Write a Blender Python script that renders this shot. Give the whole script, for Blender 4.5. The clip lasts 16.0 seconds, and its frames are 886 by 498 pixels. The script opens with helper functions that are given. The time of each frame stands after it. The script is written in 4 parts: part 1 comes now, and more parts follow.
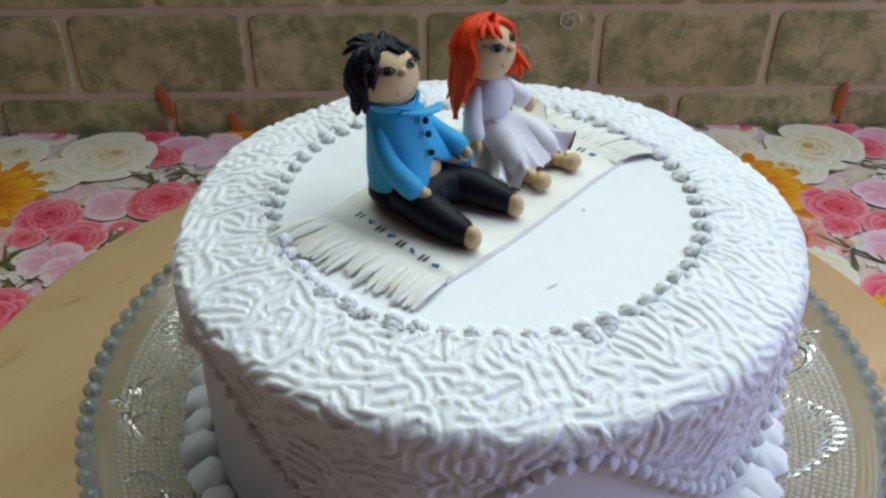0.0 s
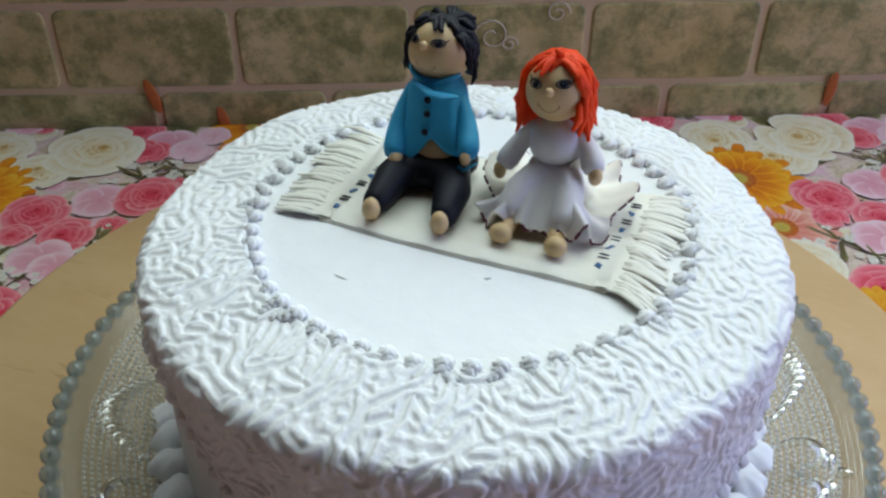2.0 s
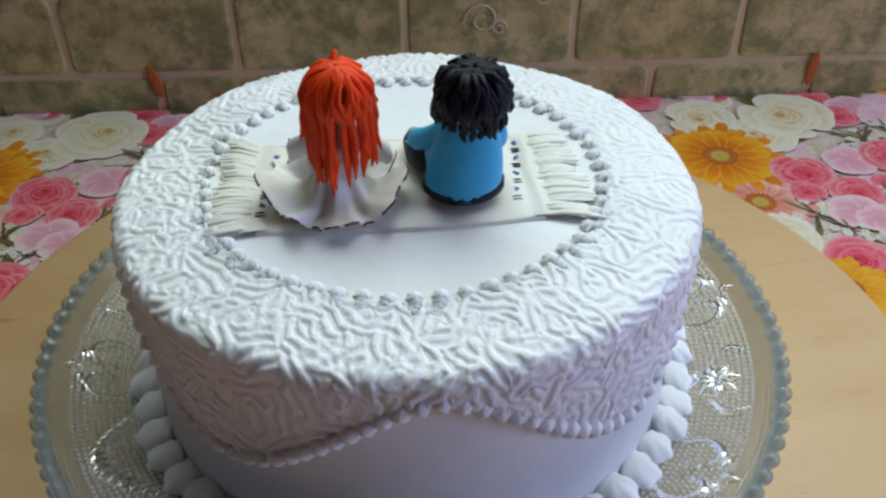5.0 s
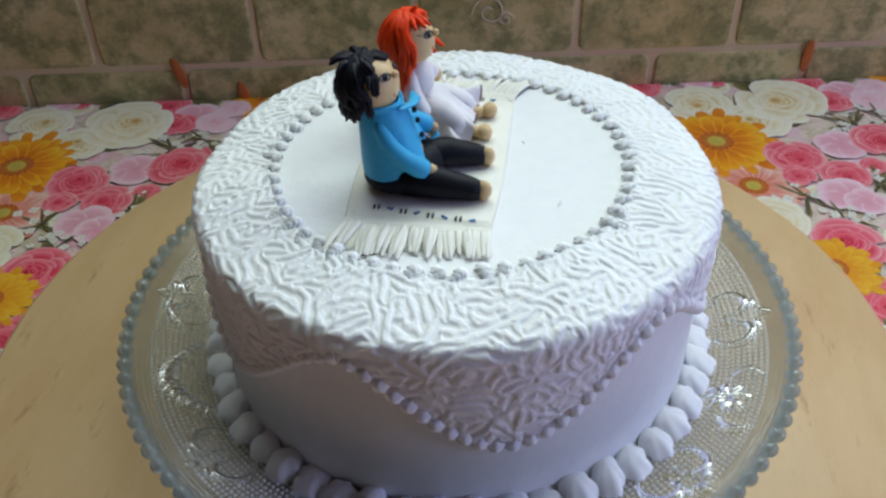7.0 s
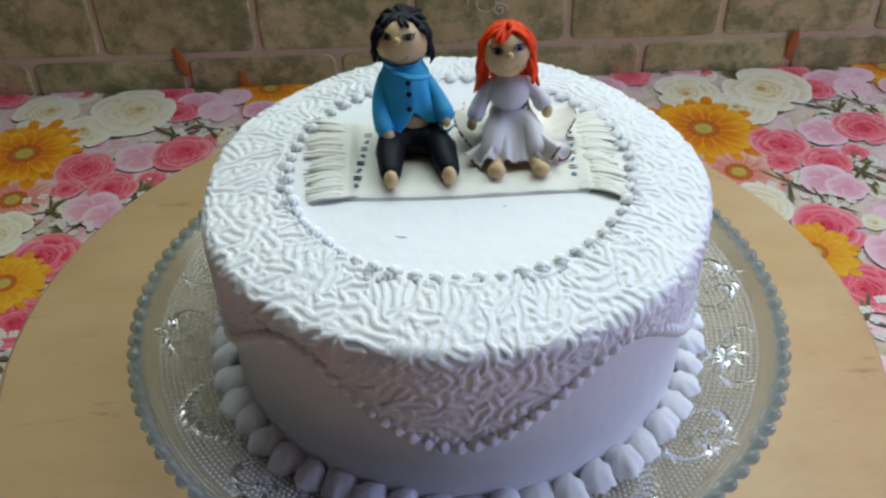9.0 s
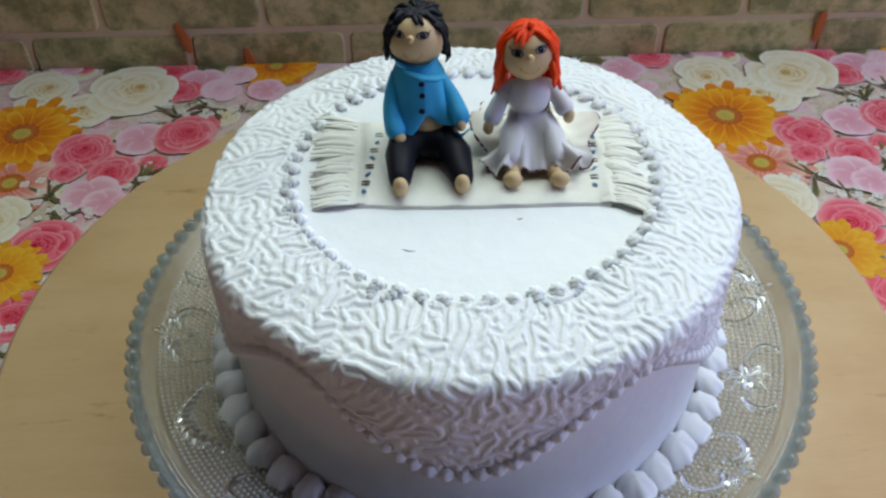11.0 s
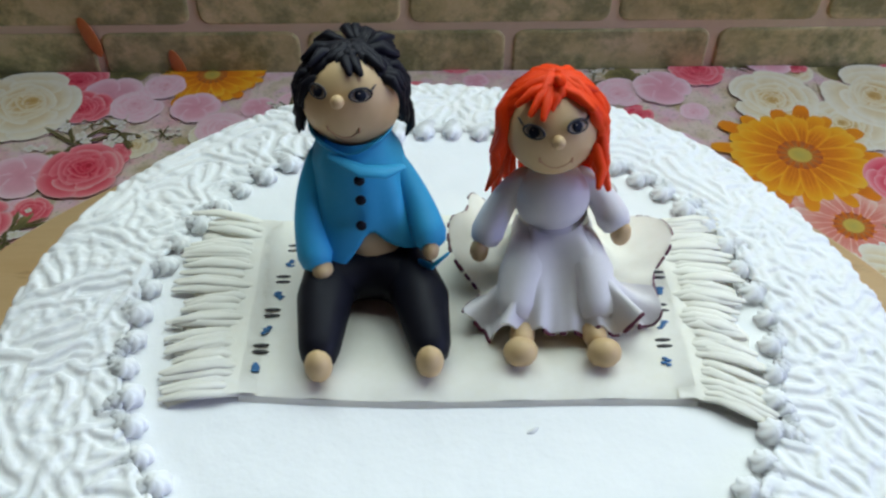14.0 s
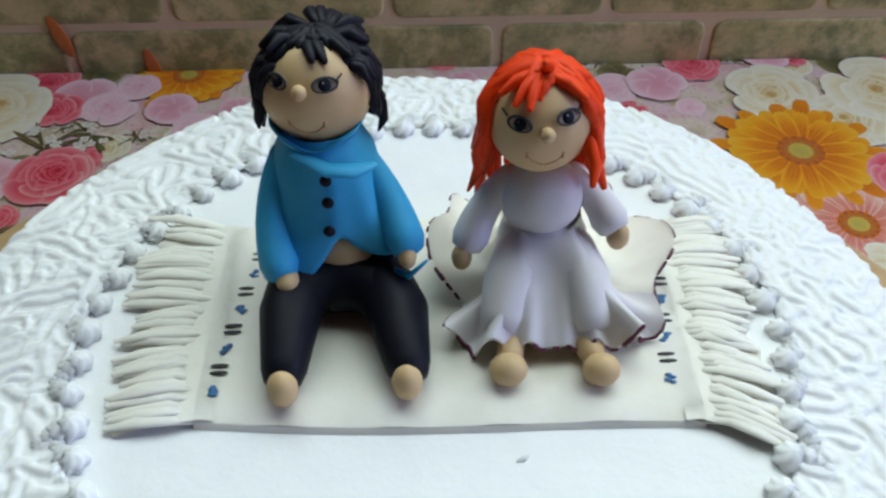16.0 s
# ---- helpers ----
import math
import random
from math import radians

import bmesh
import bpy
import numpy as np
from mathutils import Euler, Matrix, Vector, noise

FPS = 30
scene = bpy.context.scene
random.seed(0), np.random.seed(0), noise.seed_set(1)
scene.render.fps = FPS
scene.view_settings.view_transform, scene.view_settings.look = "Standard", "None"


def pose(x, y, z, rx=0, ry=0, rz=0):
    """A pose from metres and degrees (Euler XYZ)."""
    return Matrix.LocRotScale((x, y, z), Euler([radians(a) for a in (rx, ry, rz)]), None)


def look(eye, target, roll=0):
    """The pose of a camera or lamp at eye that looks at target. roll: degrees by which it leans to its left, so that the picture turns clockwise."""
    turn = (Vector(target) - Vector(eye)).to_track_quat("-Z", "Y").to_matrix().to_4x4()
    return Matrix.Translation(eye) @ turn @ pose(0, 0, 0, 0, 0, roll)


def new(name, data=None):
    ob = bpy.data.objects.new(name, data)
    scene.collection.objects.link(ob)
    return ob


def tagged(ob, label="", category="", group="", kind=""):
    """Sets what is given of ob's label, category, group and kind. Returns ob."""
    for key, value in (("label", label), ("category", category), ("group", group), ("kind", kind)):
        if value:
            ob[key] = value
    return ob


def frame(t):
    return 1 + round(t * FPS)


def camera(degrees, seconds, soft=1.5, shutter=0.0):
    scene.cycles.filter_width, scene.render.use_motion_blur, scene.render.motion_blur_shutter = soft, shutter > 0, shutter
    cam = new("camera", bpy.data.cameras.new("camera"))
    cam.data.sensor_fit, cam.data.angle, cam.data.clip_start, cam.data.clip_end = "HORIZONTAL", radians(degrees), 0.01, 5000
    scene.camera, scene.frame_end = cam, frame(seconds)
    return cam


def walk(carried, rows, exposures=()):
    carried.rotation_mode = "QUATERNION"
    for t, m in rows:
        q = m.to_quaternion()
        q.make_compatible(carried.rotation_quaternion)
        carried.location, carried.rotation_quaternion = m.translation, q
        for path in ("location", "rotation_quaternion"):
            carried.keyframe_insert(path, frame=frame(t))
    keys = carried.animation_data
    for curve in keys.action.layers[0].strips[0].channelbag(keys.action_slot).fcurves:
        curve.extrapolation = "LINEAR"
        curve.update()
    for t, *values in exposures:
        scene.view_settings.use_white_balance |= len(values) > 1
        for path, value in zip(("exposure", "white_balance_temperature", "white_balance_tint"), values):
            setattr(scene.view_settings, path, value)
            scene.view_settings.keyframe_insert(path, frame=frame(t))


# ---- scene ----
cam = camera(52.57, 16.0, soft=2.5)
PATH = [
    (0.0, look((-0.0125, -0.2590, 0.3110), (-0.0002, 0.0657, 0.0777), 0.34)),
    (0.5, look((-0.0120, -0.2553, 0.3122), (0.0016, 0.0687, 0.0780), 0.07)),
    (1.0, look((-0.0089, -0.2541, 0.3134), (0.0055, 0.0679, 0.0765), -0.01)),
    (1.5, look((-0.0082, -0.2523, 0.3136), (0.0075, 0.0694, 0.0764), -0.02)),
    (2.0, look((-0.0101, -0.2555, 0.3139), (0.0050, 0.0656, 0.0759), 0.23)),
    (2.5, look((-0.0074, -0.2565, 0.3158), (0.0085, 0.0646, 0.0778), 0.14)),
    (3.0, look((-0.0045, -0.2571, 0.3160), (0.0103, 0.0629, 0.0764), 0.00)),
    (3.5, look((-0.0031, -0.2555, 0.3155), (0.0108, 0.0625, 0.0732), -0.09)),
    (4.0, look((-0.0021, -0.2582, 0.3152), (0.0118, 0.0603, 0.0737), -0.06)),
    (6.5, look((-0.0025, -0.3038, 0.3431), (0.0053, 0.0094, 0.0944), -1.43)),
    (7.0, look((-0.0014, -0.3029, 0.3476), (0.0049, 0.0081, 0.0962), -1.42)),
    (7.5, look((-0.0005, -0.3059, 0.3477), (0.0055, 0.0048, 0.0959), -1.41)),
    (8.0, look((-0.0019, -0.3096, 0.3525), (0.0070, 0.0019, 0.1017), -1.23)),
    (8.5, look((-0.0027, -0.3186, 0.3592), (0.0063, -0.0096, 0.1054), -1.25)),
    (11.0, look((-0.0047, -0.2897, 0.3658), (0.0006, 0.0041, 0.0943), -0.93)),
    (11.5, look((-0.0035, -0.2483, 0.3485), (0.0040, 0.0407, 0.0721), -0.02)),
    (12.0, look((-0.0091, -0.2182, 0.3331), (-0.0023, 0.0674, 0.0532), 0.48)),
    (12.5, look((-0.0005, -0.1887, 0.3214), (0.0090, 0.0988, 0.0435), 0.88)),
    (13.0, look((-0.0009, -0.1702, 0.3231), (0.0022, 0.1193, 0.0470), -0.69)),
    (13.5, look((0.0046, -0.1527, 0.3154), (0.0093, 0.1358, 0.0384), -0.36)),
    (14.0, look((0.0087, -0.1382, 0.3007), (0.0141, 0.1476, 0.0209), 0.06)),
    (14.5, look((0.0133, -0.1278, 0.2907), (0.0213, 0.1580, 0.0109), 0.17)),
    (15.0, look((0.0141, -0.1234, 0.2881), (0.0221, 0.1638, 0.0098), 0.04)),
    (15.5, look((0.0119, -0.1232, 0.2871), (0.0193, 0.1633, 0.0081), -0.07)),
    (16.0, look((0.0122, -0.1231, 0.2872), (0.0204, 0.1633, 0.0081), -0.24)),
]
walk(cam, PATH)

# ---- light ----
world = bpy.data.worlds.new("sky")
scene.world = world
world.use_nodes = True
wn = world.node_tree.nodes
sky = wn.new("ShaderNodeTexSky")
sky.sky_type, sky.sun_disc, sky.sun_elevation, sky.sun_rotation = "NISHITA", False, radians(40), radians(20)
world.node_tree.links.new(sky.outputs[0], wn["Background"].inputs[0])
wn["Background"].inputs[1].default_value = 0.12


def window_light(name, place, target, size, size_y, watts, colour):
    data = bpy.data.lights.new(name, "AREA")
    data.shape, data.size, data.size_y, data.energy, data.color = "RECTANGLE", size, size_y, watts, colour
    ob = new(name, data)
    ob.matrix_world = look(place, target)
    return ob


BACK_Y = 0.3234
window_light("window_daylight", (0.22, BACK_Y + 0.012, 0.86), (0.02, -0.25, 0.30), 1.2, 0.66, 10.1, (0.84, 1.0, 0.98))
window_light("side_window_daylight", (1.97, -0.60, 0.66), (0.0, 0.0, 0.1), 0.96, 0.86, 18.0, (0.46, 0.52, 1.0))
scene.view_settings.exposure = 0.0

# ---- materials ----


class Nodes:
    """A material under construction."""

    def __init__(self, name):
        self.mat = bpy.data.materials.new(name)
        self.mat.use_nodes = True
        self.tree = self.mat.node_tree
        self.bsdf = self.tree.nodes["Principled BSDF"]

    def add(self, kind, **values):
        n = self.tree.nodes.new("ShaderNode" + kind)
        for k, v in values.items():
            n.inputs[k.replace("_", " ")].default_value = v
        return n

    def link(self, a, b):
        self.tree.links.new(a, b)

    def coords(self, scale=(1, 1, 1), which="Object"):
        tc, mp = self.add("TexCoord"), self.add("Mapping")
        self.link(tc.outputs[which], mp.inputs["Vector"])
        mp.inputs["Scale"].default_value = scale
        return mp.outputs[0]

    def noise(self, scale, detail=4, stretch=(1, 1, 1), which="Object", rough=0.55):
        n = self.add("TexNoise", Scale=scale, Detail=detail, Roughness=rough)
        self.link(self.coords(stretch, which), n.inputs["Vector"])
        return n.outputs["Fac"]

    def ramp(self, fac, stops):
        r = self.add("ValToRGB")
        while len(r.color_ramp.elements) < len(stops):
            r.color_ramp.elements.new(0.5)
        for e, (p, c) in zip(r.color_ramp.elements, stops):
            e.position, e.color = p, (*c, 1)
        self.link(fac, r.inputs[0])
        return r.outputs[0]

    def mix(self, a, b, fac, mode="MIX"):
        m = self.tree.nodes.new("ShaderNodeMix")
        m.data_type, m.blend_type = "RGBA", mode
        for value, i in ((fac, 0), (a, 6), (b, 7)):
            if hasattr(value, "links"):
                self.link(value, m.inputs[i])
            else:
                m.inputs[i].default_value = (*value, 1) if i else value
        return m.outputs[2]

    def colour(self, socket):
        self.link(socket, self.bsdf.inputs["Base Color"])
        return self

    def set(self, **values):
        for k, v in values.items():
            self.bsdf.inputs[k.replace("_", " ")].default_value = v
        return self

    def bump(self, height, strength=0.3, distance=0.0004):
        b = self.add("Bump", Strength=strength, Distance=distance)
        self.link(height, b.inputs["Height"])
        self.link(b.outputs[0], self.bsdf.inputs["Normal"])
        return self


def plain(name, a, b, scale=300, rough=0.5, bump=0.15, sss=0.0, big=None, coat=0.0, spec=0.5):
    """Two tones of one colour mixed at two scales, with a fine relief."""
    m = Nodes(name)
    fine = m.noise(scale, 5)
    coarse = m.noise(big or scale / 9, 3)
    both = m.mix(m.ramp(fine, [(0.3, a), (0.7, b)]), m.ramp(coarse, [(0.3, a), (0.7, b)]), 0.5)
    m.colour(both).set(Roughness=rough).bump(fine, bump)
    if sss:
        m.set(Subsurface_Weight=sss, Subsurface_Radius=(1.0, 0.95, 0.9), Subsurface_Scale=0.004)
    m.set(Specular_IOR_Level=spec)
    if coat:
        m.set(Coat_Weight=coat, Coat_Roughness=0.3)
    return m.mat


ICING = plain("white_buttercream", (0.80, 0.81, 0.82), (0.88, 0.88, 0.88), 500, 0.5, 0.2, 0.6)
ICING_PIPED = plain("piped_buttercream", (0.84, 0.845, 0.85), (0.90, 0.90, 0.90), 500, 0.5, 0.2, 0.6, spec=0.35)
ICING_FLAT = plain("smoothed_buttercream", (0.82, 0.83, 0.84), (0.88, 0.885, 0.89), 130, 0.42, 0.8, 0.0, big=25, spec=0.35)
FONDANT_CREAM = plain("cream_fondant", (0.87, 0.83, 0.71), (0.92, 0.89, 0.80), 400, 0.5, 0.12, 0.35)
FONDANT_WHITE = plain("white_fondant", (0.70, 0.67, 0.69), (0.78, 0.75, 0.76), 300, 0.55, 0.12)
FLESH = plain("flesh_fondant", (0.60, 0.41, 0.20), (0.68, 0.48, 0.25), 300, 0.5, 0.1)
FLESH_DARK = plain("rosy_fondant", (0.50, 0.26, 0.13), (0.55, 0.30, 0.16), 300, 0.55, 0.1)
BLUE = plain("blue_fondant", (0.030, 0.34, 0.62), (0.050, 0.42, 0.71), 260, 0.55, 0.2, spec=0.3)
BLACK = plain("black_fondant", (0.006, 0.006, 0.010), (0.012, 0.012, 0.019), 260, 0.5, 0.2, spec=0.16)
RED = plain("orange_red_fondant", (0.82, 0.042, 0.003), (0.88, 0.07, 0.005), 300, 0.5, 0.15, spec=0.2)
INK_BLACK = plain("black_food_ink", (0.02, 0.018, 0.02), (0.04, 0.035, 0.04), 900, 0.6, 0.1)
INK_BLUE = plain("blue_food_ink", (0.02, 0.09, 0.25), (0.05, 0.20, 0.42), 1500, 0.6, 0.1)
INK_WINE = plain("wine_food_ink", (0.09, 0.012, 0.035), (0.16, 0.03, 0.07), 1500, 0.6, 0.1)
EYE_WHITE = plain("grey_eye_paint", (0.40, 0.33, 0.25), (0.46, 0.39, 0.30), 900, 0.4, 0.05)
IRIS = plain("dark_blue_eye_paint", (0.004, 0.006, 0.012), (0.008, 0.012, 0.026), 900, 0.55, 0.05, spec=0.15)


def wood_material():
    m = Nodes("pale_birch")
    grain = m.noise(9, 7, (1, 5, 1), rough=0.6)
    fine = m.noise(120, 5, (1, 14, 1))
    cloud = m.noise(7, 5, (1, 1.6, 1), rough=0.6)
    streak = m.noise(22, 6, (1, 4, 1), rough=0.72)
    base = m.ramp(grain, [(0.25, (0.58, 0.36, 0.165)), (0.5, (0.645, 0.43, 0.215)), (0.78, (0.68, 0.475, 0.255))])
    base = m.mix(base, m.ramp(fine, [(0.35, (0.56, 0.35, 0.165)), (0.7, (0.68, 0.47, 0.25))]), 0.22)
    base = m.mix(base, (0.50, 0.27, 0.12), m.ramp(cloud, [(0.50, (0, 0, 0)), (0.72, (0.6, 0.6, 0.6))]))
    base = m.mix(base, (0.30, 0.14, 0.06), m.ramp(streak, [(0.60, (0, 0, 0)), (0.70, (0.6, 0.6, 0.6))]))
    return m.colour(base).set(Roughness=0.45).bump(fine, 0.12, 0.0003).mat


def glass_material():
    m = Nodes("pressed_glass")
    # dark tint stands in for the shade beneath the clear dish
    m.set(Base_Color=(0.52, 0.51, 0.45, 1), Roughness=0.10, IOR=1.5, Transmission_Weight=0.85)
    return m.bump(m.noise(900, 2), 0.15, 0.0002).mat


def clear_glass_material():
    m = Nodes("clear_moulded_glass")
    m.set(Base_Color=(0.84, 0.85, 0.80, 1), Roughness=0.06, IOR=1.48, Transmission_Weight=1.0)
    return m.bump(m.noise(200, 2), 0.1, 0.0004).mat


def bead_glass_material():
    m = Nodes("thick_rim_glass")
    m.set(Base_Color=(0.46, 0.50, 0.50, 1), Roughness=0.10, IOR=1.5, Transmission_Weight=0.8)
    return m.bump(m.noise(300, 2), 0.1, 0.0003).mat


def dot_glass_material():
    m = Nodes("sparkle_dot_glass")
    # pale, half-opaque colour paints in the sparkle of the clear dots
    m.set(Base_Color=(0.86, 0.86, 0.82, 1), Roughness=0.12, IOR=1.5, Transmission_Weight=0.5)
    return m.mat


def brick_material():
    m = Nodes("mossy_brick_print")
    info = m.add("ObjectInfo")
    shift = m.add("VectorMath")
    shift.operation = "ADD"
    tc = m.add("TexCoord")
    wide = m.add("VectorMath")
    wide.operation = "SCALE"
    m.link(info.outputs["Random"], wide.inputs["Scale"])
    wide.inputs[0].default_value = (9.0, 5.0, 7.0)
    m.link(tc.outputs["Object"], shift.inputs[0])
    m.link(wide.outputs[0], shift.inputs[1])

    def at(scale, detail, rough):
        n = m.add("TexNoise", Scale=scale, Detail=detail, Roughness=rough)
        m.link(shift.outputs[0], n.inputs["Vector"])
        return n.outputs["Fac"]

    patches, moss, grit = at(26, 6, 0.62), at(48, 8, 0.7), at(330, 6, 0.7)
    c = m.ramp(patches, [(0.34, (0.40, 0.33, 0.11)), (0.52, (0.64, 0.52, 0.22)), (0.7, (0.76, 0.61, 0.31))])
    c = m.mix(c, (0.15, 0.17, 0.035), m.ramp(moss, [(0.43, (0, 0, 0)), (0.60, (0.88, 0.88, 0.88))]))
    c = m.mix(c, m.ramp(grit, [(0.3, (0.18, 0.17, 0.085)), (0.7, (0.50, 0.45, 0.31))]), 0.28)
    return m.colour(c).set(Roughness=0.36).bump(grit, 0.1, 0.0003).mat


def print_material(name, stops, rough=0.3):
    """Printed petals: tone runs from a petal's root (u 0) to its rim (u 1)."""
    m = Nodes(name)
    uv = m.add("UVMap")
    sep = m.add("SeparateXYZ")
    m.link(uv.outputs[0], sep.inputs[0])
    c = m.ramp(sep.outputs[0], stops)
    n = m.noise(260, 4)
    c = m.mix(c, m.ramp(n, [(0.3, (0.76, 0.72, 0.68)), (0.7, (1, 1, 1))]), 0.3, "MULTIPLY")
    return m.colour(c).set(Roughness=rough).mat


def cloth_material():
    m = Nodes("flower_print_ground")
    a, b, s = m.noise(34, 4), m.noise(70, 5), m.noise(420, 5, rough=0.7)
    c = m.ramp(a, [(0.36, (0.78, 0.42, 0.48)), (0.5, (0.80, 0.66, 0.58)), (0.66, (0.52, 0.42, 0.22))])
    c = m.mix(c, (0.80, 0.55, 0.64), m.ramp(b, [(0.5, (0, 0, 0)), (0.62, (0.8, 0.8, 0.8))]))
    c = m.mix(c, (0.16, 0.15, 0.08), m.ramp(s, [(0.56, (0, 0, 0)), (0.66, (0.7, 0.7, 0.7))]))
    return m.colour(c).set(Roughness=0.3).mat


WOOD = wood_material()
GLASS, GLASS_CLEAR, GLASS_RIM, GLASS_DOT = glass_material(), clear_glass_material(), bead_glass_material(), dot_glass_material()
BRICK = brick_material()
MORTAR = plain("mauve_grey_mortar_print", (0.60, 0.47, 0.29), (0.67, 0.53, 0.34), 240, 0.38, 0.1, big=14)
PETAL_PRINT = plain("orange_petal_print", (0.42, 0.10, 0.02), (0.52, 0.15, 0.03), 400, 0.4, 0.05)
SWIRL_PRINT = plain("pale_swirl_print", (0.56, 0.49, 0.36), (0.62, 0.54, 0.42), 300, 0.4, 0.05)
PLASTER = plain("warm_white_plaster", (0.70, 0.64, 0.56), (0.76, 0.70, 0.62), 60, 0.9, 0.1)
BROWN_PAINT = plain("brown_paint", (0.13, 0.075, 0.05), (0.16, 0.095, 0.065), 60, 0.7, 0.1)
TABLE_WOOD = plain("table_wood", (0.24, 0.15, 0.08), (0.30, 0.19, 0.11), 60, 0.5, 0.1)
CLOTH = cloth_material()
PRINTS = {
    "cream": print_material("cream_rose_print", [(0.0, (0.55, 0.30, 0.07)), (0.22, (0.76, 0.56, 0.26)), (0.5, (0.86, 0.75, 0.52)), (0.8, (0.91, 0.85, 0.70)), (1.0, (0.93, 0.89, 0.79))]),
    "hot": print_material("hot_pink_rose_print", [(0.0, (0.52, 0.008, 0.03)), (0.35, (0.76, 0.035, 0.09)), (0.75, (0.90, 0.22, 0.28)), (1.0, (0.93, 0.56, 0.57))]),
    "pale": print_material("pale_pink_print", [(0.0, (0.80, 0.34, 0.44)), (0.5, (0.91, 0.56, 0.66)), (1.0, (0.93, 0.72, 0.79))]),
    "orange": print_material("orange_gerbera_print", [(0.0, (0.55, 0.10, 0.01)), (0.25, (0.84, 0.25, 0.012)), (0.6, (0.93, 0.40, 0.016)), (1.0, (0.95, 0.56, 0.06))]),
    "yellow": print_material("yellow_gerbera_print", [(0.0, (0.80, 0.28, 0.01)), (1.0, (0.90, 0.52, 0.04))]),
    "peach": print_material("peach_gerbera_print", [(0.0, (0.72, 0.16, 0.12)), (0.5, (0.86, 0.42, 0.34)), (1.0, (0.90, 0.66, 0.56))]),
    "white": print_material("white_blossom_print", [(0.0, (0.60, 0.56, 0.36)), (0.4, (0.84, 0.80, 0.76)), (1.0, (0.88, 0.84, 0.82))]),
    "leaf": print_material("olive_leaf_print", [(0.0, (0.10, 0.09, 0.04)), (1.0, (0.34, 0.29, 0.12))]),
    "eye": print_material("gerbera_centre_print", [(0.0, (0.50, 0.42, 0.10)), (0.5, (0.66, 0.46, 0.08)), (1.0, (0.46, 0.08, 0.03))]),
}

# ---- mesh tools ----


